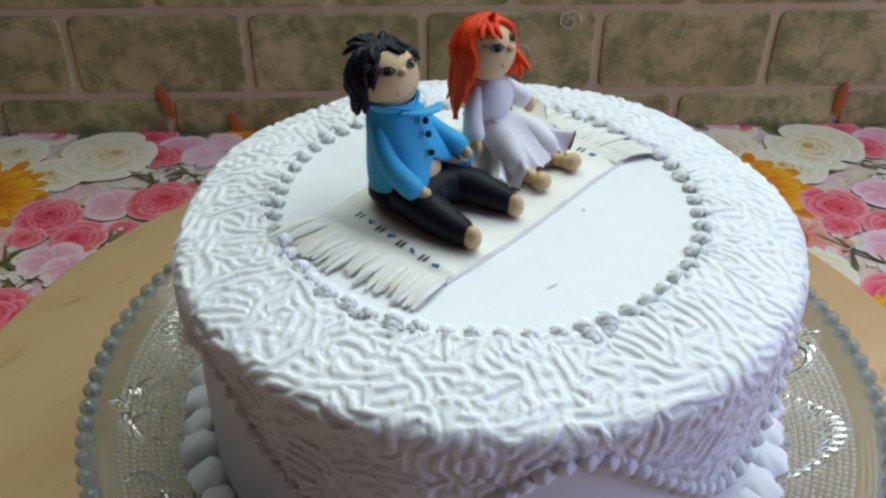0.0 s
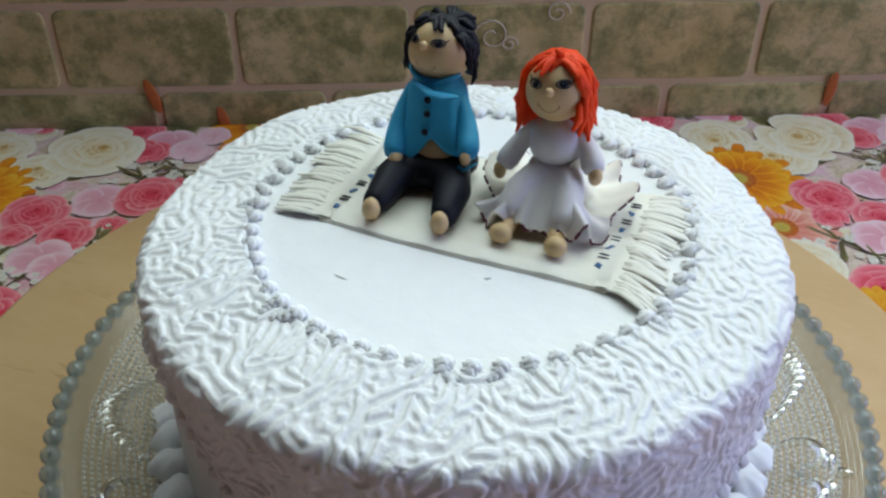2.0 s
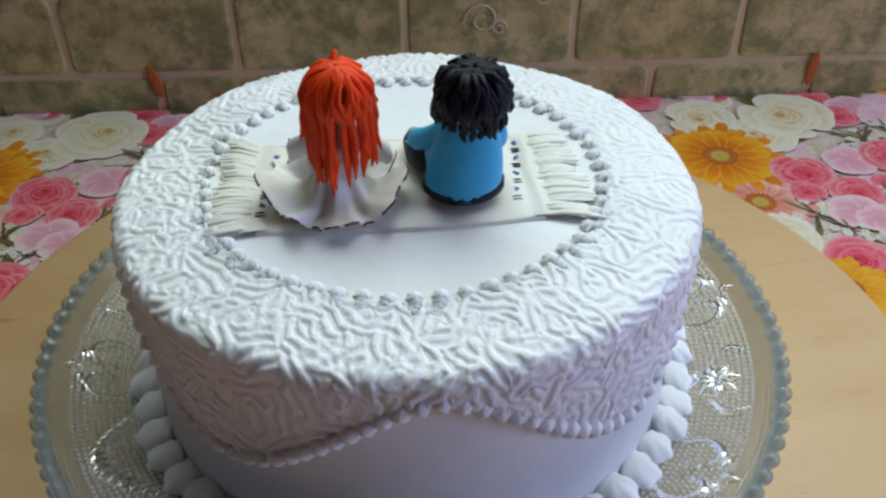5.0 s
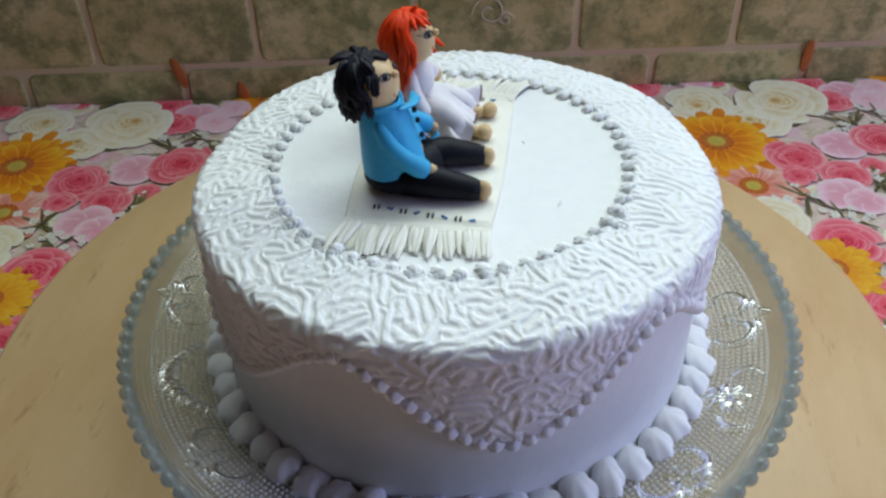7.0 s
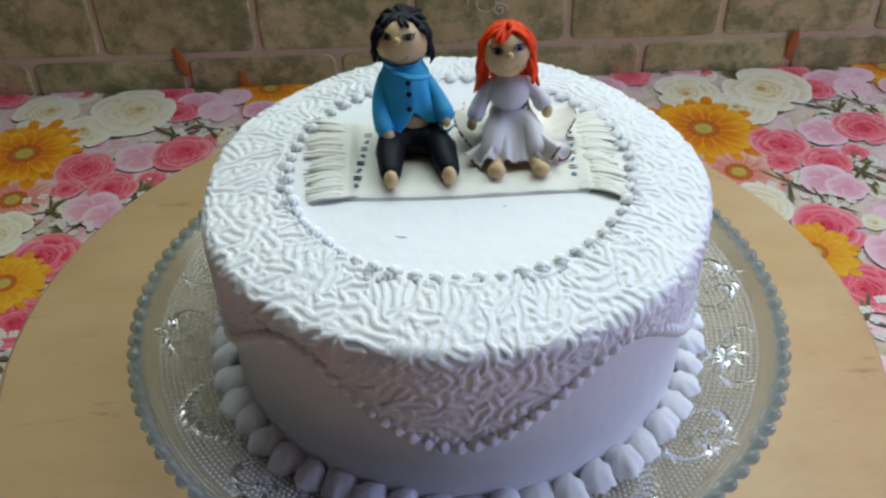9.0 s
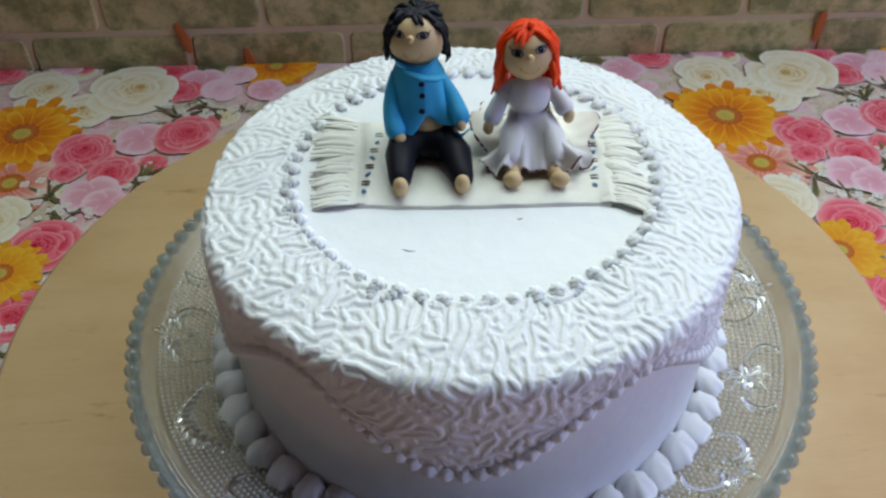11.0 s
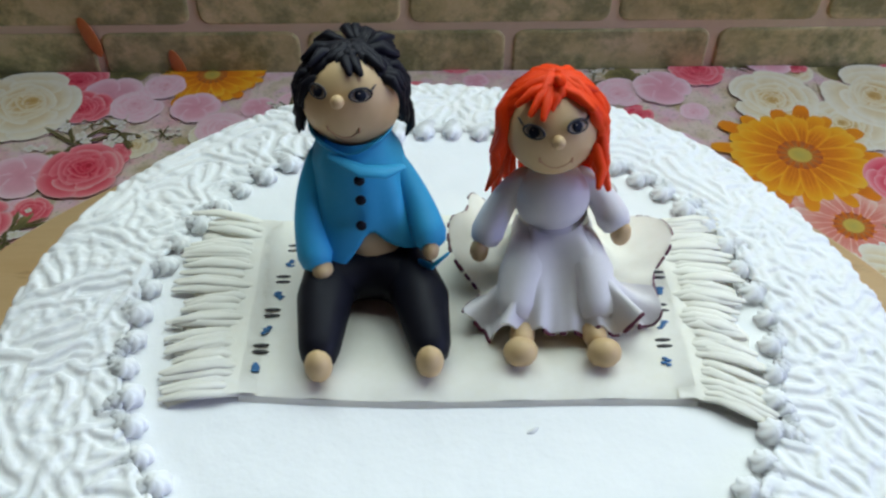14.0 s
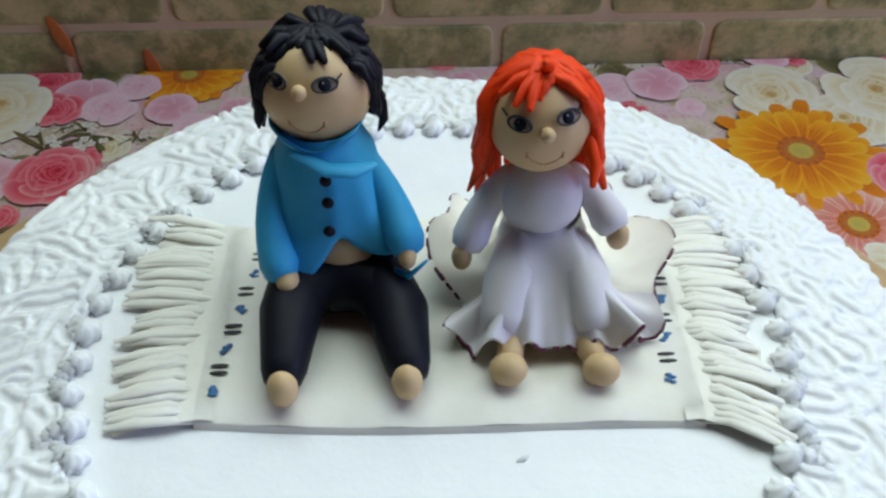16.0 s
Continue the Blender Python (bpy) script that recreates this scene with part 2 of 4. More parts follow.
class Shape:
    """Collects vertices, faces, materials and a tone per vertex for one mesh."""

    def __init__(self):
        self.verts, self.faces, self.slots, self.mats, self.tones = [], [], [], [], []

    def slot(self, mat):
        if mat not in self.mats:
            self.mats.append(mat)
        return self.mats.index(mat)

    def put(self, verts, faces, mat, tones=None):
        base, s = len(self.verts), self.slot(mat)
        self.verts += [tuple(v) for v in verts]
        self.tones += list(tones) if tones is not None else [0.5] * len(verts)
        self.faces += [tuple(base + i for i in f) for f in faces]
        self.slots += [s] * len(faces)

    def grid(self, rows, mat, closed=True):
        """Rows of points joined into a sheet; closed: each row is a ring."""
        n = len(rows[0])
        faces = []
        for a in range(len(rows) - 1):
            for b in range(n if closed else n - 1):
                c = (b + 1) % n
                faces.append((a * n + b, a * n + c, (a + 1) * n + c, (a + 1) * n + b))
        self.put([p for r in rows for p in r], faces, mat)

    def ball(self, centre, radii, mat, turn=None, n=14, m=9):
        rows, c = [], Vector(centre)
        for i in range(m + 1):
            t = math.pi * i / m
            ring = [Vector((radii[0] * math.sin(t) * math.cos(2 * math.pi * k / n), radii[1] * math.sin(t) * math.sin(2 * math.pi * k / n), radii[2] * math.cos(t))) for k in range(n)]
            rows.append([c + (turn @ p if turn else p) for p in ring])
        self.grid(rows[::-1], mat)

    def tube(self, path, radii, mat, n=8, flat=1.0):
        """A round-ended rod along a path; flat squeezes it along its second axis."""
        path = [Vector(p) for p in path]
        if not hasattr(radii, "__len__"):
            radii = [radii] * len(path)
        d0, d1 = (path[0] - path[1]).normalized(), (path[-1] - path[-2]).normalized()
        pts = [path[0] + d0 * radii[0] * 0.9, path[0] + d0 * radii[0] * 0.6] + path + [path[-1] + d1 * radii[-1] * 0.6, path[-1] + d1 * radii[-1] * 0.9]
        rad = [radii[0] * 0.25, radii[0] * 0.8] + list(radii) + [radii[-1] * 0.8, radii[-1] * 0.25]
        rows, side = [], None
        for i, p in enumerate(pts):
            way = (pts[min(i + 1, len(pts) - 1)] - pts[max(i - 1, 0)]).normalized()
            if side is None:
                side = way.cross(Vector((0, 0, 1)) if abs(way.z) < 0.9 else Vector((0, 1, 0))).normalized()
            side = (side - way * side.dot(way)).normalized()
            up = side.cross(way)
            rows.append([p + rad[i] * (math.cos(a) * side + flat * math.sin(a) * up) for a in [2 * math.pi * k / n for k in range(n)]])
        base = [tuple(range(n))[::-1], tuple((len(rows) - 1) * n + k for k in range(n))]
        first = len(self.verts)
        self.grid(rows, mat)
        s = self.slot(mat)
        for f in base:
            self.faces.append(tuple(first + i for i in f))
            self.slots.append(s)

    def lathe(self, profile, mat, n=96, centre=(0, 0)):
        self.grid([[(centre[0] + r * math.cos(2 * math.pi * k / n), centre[1] + r * math.sin(2 * math.pi * k / n), z) for k in range(n)] for r, z in profile], mat)

    def disc(self, r, z, mat, n=96, up=True, centre=(0, 0)):
        ring = [(centre[0] + r * math.cos(2 * math.pi * k / n), centre[1] + r * math.sin(2 * math.pi * k / n), z) for k in range(n)]
        self.put(ring, [tuple(range(n)) if up else tuple(range(n))[::-1]], mat)

    def mesh(self, name, smooth=True, uv=False):
        me = bpy.data.meshes.new(name)
        me.from_pydata(self.verts, [], self.faces)
        for m in self.mats:
            me.materials.append(m)
        me.polygons.foreach_set("material_index", self.slots)
        if smooth:
            me.polygons.foreach_set("use_smooth", [True] * len(self.faces))
        if uv:
            layer = me.uv_layers.new(name="tone")
            idx = np.empty(len(me.loops), dtype=np.int32)
            me.loops.foreach_get("vertex_index", idx)
            t = np.array(self.tones, dtype=np.float32)[idx]
            layer.data.foreach_set("uv", np.stack([t, t * 0 + 0.5], 1).ravel())
        me.update()
        return me


def part(name, data, parent, label=""):
    ob = new(name, data)
    ob.parent = parent
    return tagged(ob, label)


def box_mesh(name, lo, hi, mat):
    s = Shape()
    (a, b, c), (d, e, f) = lo, hi
    s.put([(a, b, c), (d, b, c), (d, e, c), (a, e, c), (a, b, f), (d, b, f), (d, e, f), (a, e, f)],
          [(3, 2, 1, 0), (4, 5, 6, 7), (0, 1, 5, 4), (1, 2, 6, 5), (2, 3, 7, 6), (3, 0, 4, 7)], mat)
    return s.mesh(name, smooth=False)


def setting(name, lo, hi, mat, label, category):
    return tagged(new(name, box_mesh(name, lo, hi, mat)), label, category, kind="structure")


# ---- the room ----
FLOOR_Z, CEIL_Z = -0.75, 1.75
setting("floor", (-1.9, -2.6, FLOOR_Z - 0.1), (1.9, BACK_Y, FLOOR_Z), TABLE_WOOD, "plain brown floor under the table", "floor")
# unseen ceiling, south and west walls, dark brown to hold back bounced light
setting("ceiling", (-1.9, -2.6, CEIL_Z), (1.9, BACK_Y + 0.14, CEIL_Z + 0.1), BROWN_PAINT, "plain brown ceiling of the room", "ceiling")
setting("wall_south", (-1.9, -2.7, FLOOR_Z), (1.9, -2.6, CEIL_Z), BROWN_PAINT, "plain brown wall behind the camera", "wall")
setting("wall_west", (-2.0, -2.6, FLOOR_Z), (-1.9, BACK_Y, CEIL_Z), BROWN_PAINT, "plain brown wall at the room's side", "wall")
setting("wall_east", (1.9, -2.6, FLOOR_Z), (2.0, BACK_Y, 0.2), PLASTER, "plain warm white wall under the side window opening", "wall")
setting("wall_east_upper", (1.9, -2.6, 1.12), (2.0, BACK_Y, CEIL_Z), PLASTER, "plain warm white wall above the side window opening", "wall")
setting("wall_east_south", (1.9, -2.6, 0.2), (2.0, -1.1, 1.12), PLASTER, "plain warm white wall beside the side window opening", "wall")
setting("wall_east_north", (1.9, 0.0, 0.2), (2.0, BACK_Y, 1.12), PLASTER, "plain warm white wall beside the side window opening", "wall")
setting("wall_north_upper", (-1.9, BACK_Y, 1.25), (1.9, BACK_Y + 0.12, CEIL_Z), PLASTER, "plain wall above the window opening", "wall")
setting("wall_north_west", (-1.9, BACK_Y, 0.46), (-0.42, BACK_Y + 0.12, 1.25), PLASTER, "plain wall beside the window opening", "wall")
setting("wall_north_east", (1.0, BACK_Y, 0.46), (1.9, BACK_Y + 0.12, 1.25), PLASTER, "plain wall beside the window opening", "wall")
wall = setting("wall_north", (-1.9, BACK_Y + 0.0008, FLOOR_Z), (1.9, BACK_Y + 0.12, 0.46), MORTAR, "brick-patterned splashback wall with pale mortar lines", "wall")
setting("table", (-1.1, -0.75, -0.045), (1.1, BACK_Y - 0.004, -0.003), TABLE_WOOD, "wooden table under the flowered tablecloth", "table")

BRICK_W, BRICK_H, JOINT = 0.1206, 0.0612, 0.0050


def brick_mesh():
    """A low brick with rounded corners and a bevelled rim; its face looks to -y."""
    s, r = Shape(), 0.0066
    w, h = (BRICK_W - JOINT) / 2, (BRICK_H - JOINT) / 2

    def ring(inset, y):
        out = []
        for cx, cz, a0 in ((w - r, h - r, 0), (-w + r, h - r, 90), (-w + r, -h + r, 180), (w - r, -h + r, 270)):
            for k in range(4):
                a = radians(a0 + 30 * k)
                out.append((cx + (r - inset) * math.cos(a), y, cz + (r - inset) * math.sin(a)))
        return out

    rows = [ring(0, 0.0008), ring(0.0006, -0.0002), ring(0.0016, -0.0006)]
    s.grid(rows, BRICK)
    n = len(rows[0])
    s.put(rows[-1], [tuple(range(n))], BRICK)
    return s.mesh("brick", smooth=False)


# ---- what turns on the turntable ----
AXIS = (0.0040, 0.0034)
CAKE = (0.0077, -0.0058)  # the cake's middle, off the axis
TOP = 0.1406


def on_axis(x, y, z):
    return (x - AXIS[0], y - AXIS[1], z)


# turntable
def turntable():
    thing = tagged(new("turntable"), "round pale birch turntable board on a low base", "turntable")
    s, n = Shape(), 128
    s.lathe([(0.001, 0.024), (0.2095, 0.024), (0.2125, 0.0265), (0.2135, 0.031), (0.2135, 0.038), (0.2125, 0.0425), (0.2095, 0.0445), (0.001, 0.0445)], WOOD, n)
    part("board", s.mesh("board"), thing)
    s = Shape()
    s.lathe([(0.001, 0.0), (0.098, 0.0), (0.1, 0.003), (0.1, 0.0235), (0.001, 0.0235)], WOOD, 64)
    part("base", s.mesh("base"), thing, "low round wooden base")
    return thing


# glass plate
RIM_R, RIM_Z = 0.1530, 0.0675


def plate_height(r):
    """Upper face of the plate at a radius."""
    if r < 0.108:
        return 0.0495
    t = min((r - 0.108) / (RIM_R - 0.108), 1.0)
    return 0.0495 + (RIM_Z - 0.0495) * (0.55 * t + 0.45 * t * t)


def plate_mesh():
    """The dish: rings and rows of small moulded dots on its upper face, smooth below."""
    n = 1200
    a = np.arange(n) * 2 * math.pi / n
    rings = []
    for r in [0.001, 0.06, 0.1] + [0.1045 + 0.0005 * k for k in range(95)]:
        z = plate_height(r) + np.zeros(n)
        if 0.112 < r < 0.1425:
            z += 0.00015 * math.cos(2 * math.pi * r / 0.0025) * np.cos(240 * a)
        elif 0.1425 <= r < 0.150:
            z += 0.00025 * math.sin((r - 0.1425) * 2 * math.pi / 0.0019)
        rings.append((r, z))
    for r, z in [(0.1515, plate_height(0.1515) - 0.0012), (0.149, plate_height(0.149) - 0.0040), (0.14, plate_height(0.14) - 0.0042), (0.12, plate_height(0.12) - 0.0042), (0.108, 0.0453), (0.092, 0.0453), (0.09, 0.0446), (0.082, 0.0446), (0.08, 0.0456), (0.001, 0.0456)]:
        rings.append((r, z + np.zeros(n)))
    verts = np.stack([np.stack([CAKE[0] + r * np.cos(a), CAKE[1] + r * np.sin(a), z], -1) for r, z in rings])
    idx = np.arange(len(rings) * n).reshape(len(rings), n)
    q = np.stack([idx[:-1], idx[1:], np.roll(idx[1:], -1, 1), np.roll(idx[:-1], -1, 1)], -1)
    me = bpy.data.meshes.new("body")
    me.from_pydata(verts.reshape(-1, 3).tolist(), [], q.reshape(-1, 4).tolist())
    me.materials.append(GLASS)
    me.polygons.foreach_set("use_smooth", [True] * len(me.polygons))
    return me


def glass_plate():
    thing = tagged(new("cake_plate"), "round clear pressed-glass cake plate with beaded rim", "plate")
    body = part("body", plate_mesh(), thing, "stippled clear glass dish")
    body.visible_shadow = False
    bead = Shape()
    bead.ball((0, 0, 0), (0.0036, 0.0040, 0.0031), GLASS_RIM, n=12, m=8)
    me = bead.mesh("rim_bead")
    count = 108
    for k in range(count):
        a = 2 * math.pi * k / count
        ob = part("rim_bead", me, thing)
        ob.matrix_basis = pose(CAKE[0] + (RIM_R - 0.0022) * math.cos(a), CAKE[1] + (RIM_R - 0.0022) * math.sin(a), RIM_Z - 0.0012, 0, -14, math.degrees(a))
        ob.visible_shadow = False
    # fine raised dots in rows round the dish
    s, row = Shape(), 0
    while 0.1130 + 0.0023 * row < 0.1425:
        r = 0.1130 + 0.0023 * row
        count = int(2 * math.pi * r / 0.0025)
        for k in range(count):
            a = 2 * math.pi * (k + 0.5 * (row % 2)) / count
            s.ball((CAKE[0] + r * math.cos(a), CAKE[1] + r * math.sin(a), plate_height(r) + 0.0001), (0.00085, 0.00085, 0.0009), GLASS_DOT, n=7, m=4)
        row += 1
    dots = part("stippled_dots", s.mesh("stippled_dots"), thing)
    tagged(dots, kind="stuff")
    dots.visible_shadow = False
    # moulded scrolls, flowers and roped garlands
    rng = random.Random(5)

    def spot(r, a, up=0.0006):
        return Vector((CAKE[0] + r * math.cos(a), CAKE[1] + r * math.sin(a), plate_height(r) + up))

    for k in range(16):
        a0 = 2 * math.pi * k / 16 + 0.06
        s = Shape()
        if k % 2 == 0:
            for side in (-1, 1):
                curl = []
                for i in range(15):
                    t = 0.5 + 4.2 * i / 14
                    w = 0.0105 * (1 - 0.045 * i)
                    curl.append(spot(0.129 - w * math.cos(t), a0 + side * (0.0105 + w * math.sin(t) - 0.003) / 0.129, 0.0008))
                s.tube(curl, [0.0009 + 0.0013 * math.sin(math.pi * i / 14) for i in range(15)], GLASS_CLEAR, 8)
            for dr, da in ((0, 0), (0.0032, 0.0032), (0.0032, -0.0032), (-0.0032, 0.0032), (-0.0032, -0.0032)):
                s.ball(spot(0.1285 + dr, a0 + da / 0.129, 0.0011), (0.0017, 0.0017, 0.0015), GLASS_CLEAR, n=9, m=6)
            for da in (-0.05, 0.0, 0.05):
                e, c = spot(0.1445 - 30 * da * da * 0.08, a0 + da * 1.5), spot(0.1375, a0 + da * 0.4)
                s.tube([c, (c + e) / 2 + Vector((0, 0, 0.0009)), e], [0.0009, 0.0024, 0.0007], GLASS_CLEAR, 7, 0.9)
            name = "moulded_scroll"
        elif k % 4 == 1:
            # a roped garland of slanted leaflets
            for i in range(15):
                u = i / 14
                a = a0 + 0.17 * (2 * u - 1)
                r = 0.1215 + 0.0135 * math.sin(math.pi * u)
                big = 0.55 + 0.45 * math.sin(math.pi * u)
                c, e = spot(r - 0.0042 * big, a - 0.018), spot(r + 0.0042 * big, a + 0.018)
                s.tube([c, (c + e) / 2 + Vector((0, 0, 0.0010)), e], [0.0009, 0.0026 * big, 0.0008], GLASS_CLEAR, 8, 0.9)
            for j in range(3):
                s.ball(spot(0.1195 - 0.002 * (j % 2), a0 + 0.028 * (j - 1), 0.001), (0.0016, 0.0016, 0.0013), GLASS_CLEAR, n=8, m=6)
            name = "moulded_garland"
        else:
            for j in range(8):
                t = j * math.pi / 4 + 0.2
                c, e = spot(0.127, a0), spot(0.127 + 0.0095 * math.cos(t), a0 + 0.0095 * math.sin(t) / 0.127)
                s.tube([c, (c * 0.45 + e * 0.55) + Vector((0, 0, 0.0010)), e], [0.0010, 0.0028, 0.0009], GLASS_CLEAR, 8, 0.9)
            s.ball(spot(0.127, a0, 0.0014), (0.0022, 0.0022, 0.0016), GLASS_CLEAR, n=10, m=6)
            for side in (-1, 1):
                stem = [spot(0.126 + 0.014 * u, a0 + side * (0.085 + 0.05 * math.sin(2.6 * u))) for u in [i / 9 for i in range(10)]]
                s.tube(stem, [0.0008 + 0.0015 * math.sin(math.pi * i / 9) for i in range(10)], GLASS_CLEAR, 7)
            name = "moulded_flower"
        part(name, s.mesh(name), body).visible_shadow = False
    return thing


# cake
LACE_IN, LACE_OUT = 0.0748, 0.1080
RING = (CAKE[0] + 0.0016, CAKE[1] + 0.0020)  # middle of the pearl ring
DIPS = (50.0, 130.5, 197.0, 265.0, 338.0)  # where the swags hang lowest, degrees


def lace_border(a):
    """Height of the lace's lower border round the cake: five swags of uneven width."""
    d = math.degrees(a) % 360
    for k, dip in enumerate(DIPS):
        after = DIPS[(k + 1) % 5] + (360 if k == 4 else 0)
        for turn in (d, d + 360):
            if dip <= turn < after:
                t = 0.5 + 0.5 * math.cos(2 * math.pi * (turn - dip) / (after - dip))
                return 0.1274 - 0.0385 * t ** 0.85
    return 0.1274


def worms(nx, ny, lx, ly, wave, seed):
    """A labyrinth of even lines, as piped cornelli lace, periodic in x."""
    rng = np.random.RandomState(seed)
    kx, ky = np.meshgrid(np.fft.fftfreq(nx, lx / nx), np.fft.fftfreq(ny, ly / ny))
    k = np.hypot(kx, ky)
    band = np.exp(-(((k - 1 / wave) / (0.34 / wave)) ** 2))
    h = rng.randn(ny, nx)
    for _ in range(6):
        h = np.real(np.fft.ifft2(np.fft.fft2(h) * band))
        h = np.tanh(1.7 * h / h.std())
    return np.real(np.fft.ifft2(np.fft.fft2(h) * np.exp(-((k * 0.0009) ** 2) * 2.0)))


def strokes(nx, ny, lx, ly, pitch, seed):
    """Bunches of parallel wavy strokes whose direction drifts from place to place, periodic in x."""
    rng = np.random.RandomState(seed)
    kx, ky = np.meshgrid(np.fft.fftfreq(nx, lx / nx), np.fft.fftfreq(ny, ly / ny))
    k, ang = np.hypot(kx, ky), np.arctan2(ky, kx)
    drift = np.fft.ifft2(np.fft.fft2(rng.randn(ny, nx) + 1j * rng.randn(ny, nx)) * np.exp(-((k * 0.0105) ** 2)))
    theta = 0.5 * np.angle(drift)
    base = np.fft.fft2(rng.randn(ny, nx))
    h, count = np.zeros((ny, nx)), 16

    def apart(u):
        return (u + math.pi / 2) % math.pi - math.pi / 2

    for i in range(count):
        phi = math.pi * i / count
        one = np.real(np.fft.ifft2(base * np.exp(-(((k - 1 / pitch) / (0.26 / pitch)) ** 2)) * np.exp(-((apart(ang - phi) / 0.36) ** 2))))
        h += np.exp(-((apart(theta - phi) / 0.24) ** 2)) * one / one.std()
    loud = np.sqrt(np.real(np.fft.ifft2(np.fft.fft2(h * h) * np.exp(-((k * 0.007) ** 2)))).clip(1e-6))
    return np.tanh(1.9 * h / loud)


def lace_mesh():
    nx, step = 1400, 0.0005
    bend, sag = 0.0055, 0.0034
    top_len, arc, side = LACE_OUT - bend - LACE_IN, bend * math.pi / 2, 0.054
    ny = int((top_len + arc + side) / step)
    size = 2 * math.pi * 0.096
    h = strokes(nx, ny, size, ny * step, 0.0043, 3)
    breaks = np.clip(0.5 + 1.5 * worms(nx, ny, size, ny * step, 0.0088, 21), 0, 1)
    cross = worms(nx, ny, size, ny * step, 0.0052, 9)
    pick = np.clip(worms(nx, ny, size, ny * step, 0.021, 5) - 0.35, 0, 1)
    h = np.clip(0.52 + 0.62 * (h * (1 - pick) + cross * pick), 0, 1)
    h = h * (0.66 + 0.38 * breaks) + 0.05 * worms(nx, ny, size, ny * step, 0.0017, 31)
    h = np.clip(h, 0, 1.2)
    a = np.arange(nx) * 2 * math.pi / nx
    verts = np.zeros((ny, nx, 3))
    for j in range(ny):
        s = j * step
        if s < top_len:
            r, z, nr, nz = LACE_IN + s, TOP + 0.0012 - sag * (s / top_len) ** 1.6, 0.0, 1.0
        elif s < top_len + arc:
            t = (s - top_len) / bend
            r, z, nr, nz = LACE_OUT - bend + bend * math.sin(t), TOP + 0.0012 - sag - bend + bend * math.cos(t), math.sin(t), math.cos(t)
        else:
            d = s - top_len - arc
            r, z, nr, nz = LACE_OUT - 0.02 * d, TOP + 0.0012 - sag - bend - d, 1.0, 0.0
        lift = 0.00096 * h[j] ** 0.8 + 0.0006 * np.sin(7 * a + 40 * s) - (0.0012 if j == 0 else 0)
        near = max(0.0, 1 - s / top_len)
        mid = [CAKE[i] + (RING[i] - CAKE[i]) * near for i in (0, 1)]
        verts[j, :, 0] = mid[0] + (r + nr * lift) * np.cos(a)
        verts[j, :, 1] = mid[1] + (r + nr * lift) * np.sin(a)
        verts[j, :, 2] = z + nz * lift
    low = np.array([lace_border(t) for t in a]) - 0.0005
    idx = np.arange(ny * nx).reshape(ny, nx)
    q = np.stack([idx[:-1], idx[1:], np.roll(idx[1:], -1, 1), np.roll(idx[:-1], -1, 1)], -1)
    keep = verts[1:, :, 2] > low[None, :]
    faces = q[keep]
    me = bpy.data.meshes.new("lace_icing")
    me.from_pydata(verts.reshape(-1, 3).tolist(), [], faces.tolist())
    me.materials.append(ICING)
    me.polygons.foreach_set("use_smooth", [True] * len(me.polygons))
    bm = bmesh.new()
    bm.from_mesh(me)
    bmesh.ops.delete(bm, geom=[v for v in bm.verts if not v.link_faces], context="VERTS")
    bm.to_mesh(me)
    bm.free()
    return me


def kiss_mesh(name, r, h, ribs, twist):
    """A small piped kiss of icing with twisted ribs."""
    s, n = Shape(), ribs * 5
    rows = []
    for z, k in ((-0.1, 0.84), (0.1, 0.98), (0.3, 1.0), (0.5, 0.92), (0.68, 0.74), (0.82, 0.52), (0.93, 0.28), (1.0, 0.004)):
        ring = []
        for i in range(n):
            a = 2 * math.pi * i / n
            q = r * k * (1 + 0.07 * math.cos(ribs * a))
            ring.append((q * math.cos(a + twist * z), q * math.sin(a + twist * z), h * z))
        rows.append(ring)
    s.grid(rows, ICING_PIPED)
    return s.mesh(name)


def pearl_mesh(seed):
    """A piped pearl whose tail runs out into the lace."""
    s, rng = Shape(), random.Random(seed)
    way = rng.uniform(-0.5, 0.5)
    for d, r, h in ((0.0, 0.0031, 0.0031), (0.0024, 0.0026, 0.0024), (0.0045, 0.0021, 0.0017), (0.0063, 0.0017, 0.0014)):
        n, rows = 30, []
        x, y = d * math.cos(way * d / 0.004), d * math.sin(way * d / 0.004)
        for z, k in ((-0.2, 0.8), (0.15, 1.0), (0.45, 0.95), (0.7, 0.74), (0.9, 0.42), (1.0, 0.004)):
            rows.append([(x + r * k * (1 + 0.12 * math.cos(6 * t)) * math.cos(t + 1.1 * z), y + r * k * (1 + 0.12 * math.cos(6 * t)) * math.sin(t + 1.1 * z), h * z) for t in [2 * math.pi * q / n for q in range(n)]])
        s.grid(rows, ICING_PIPED)
    return s.mesh("icing_pearl")


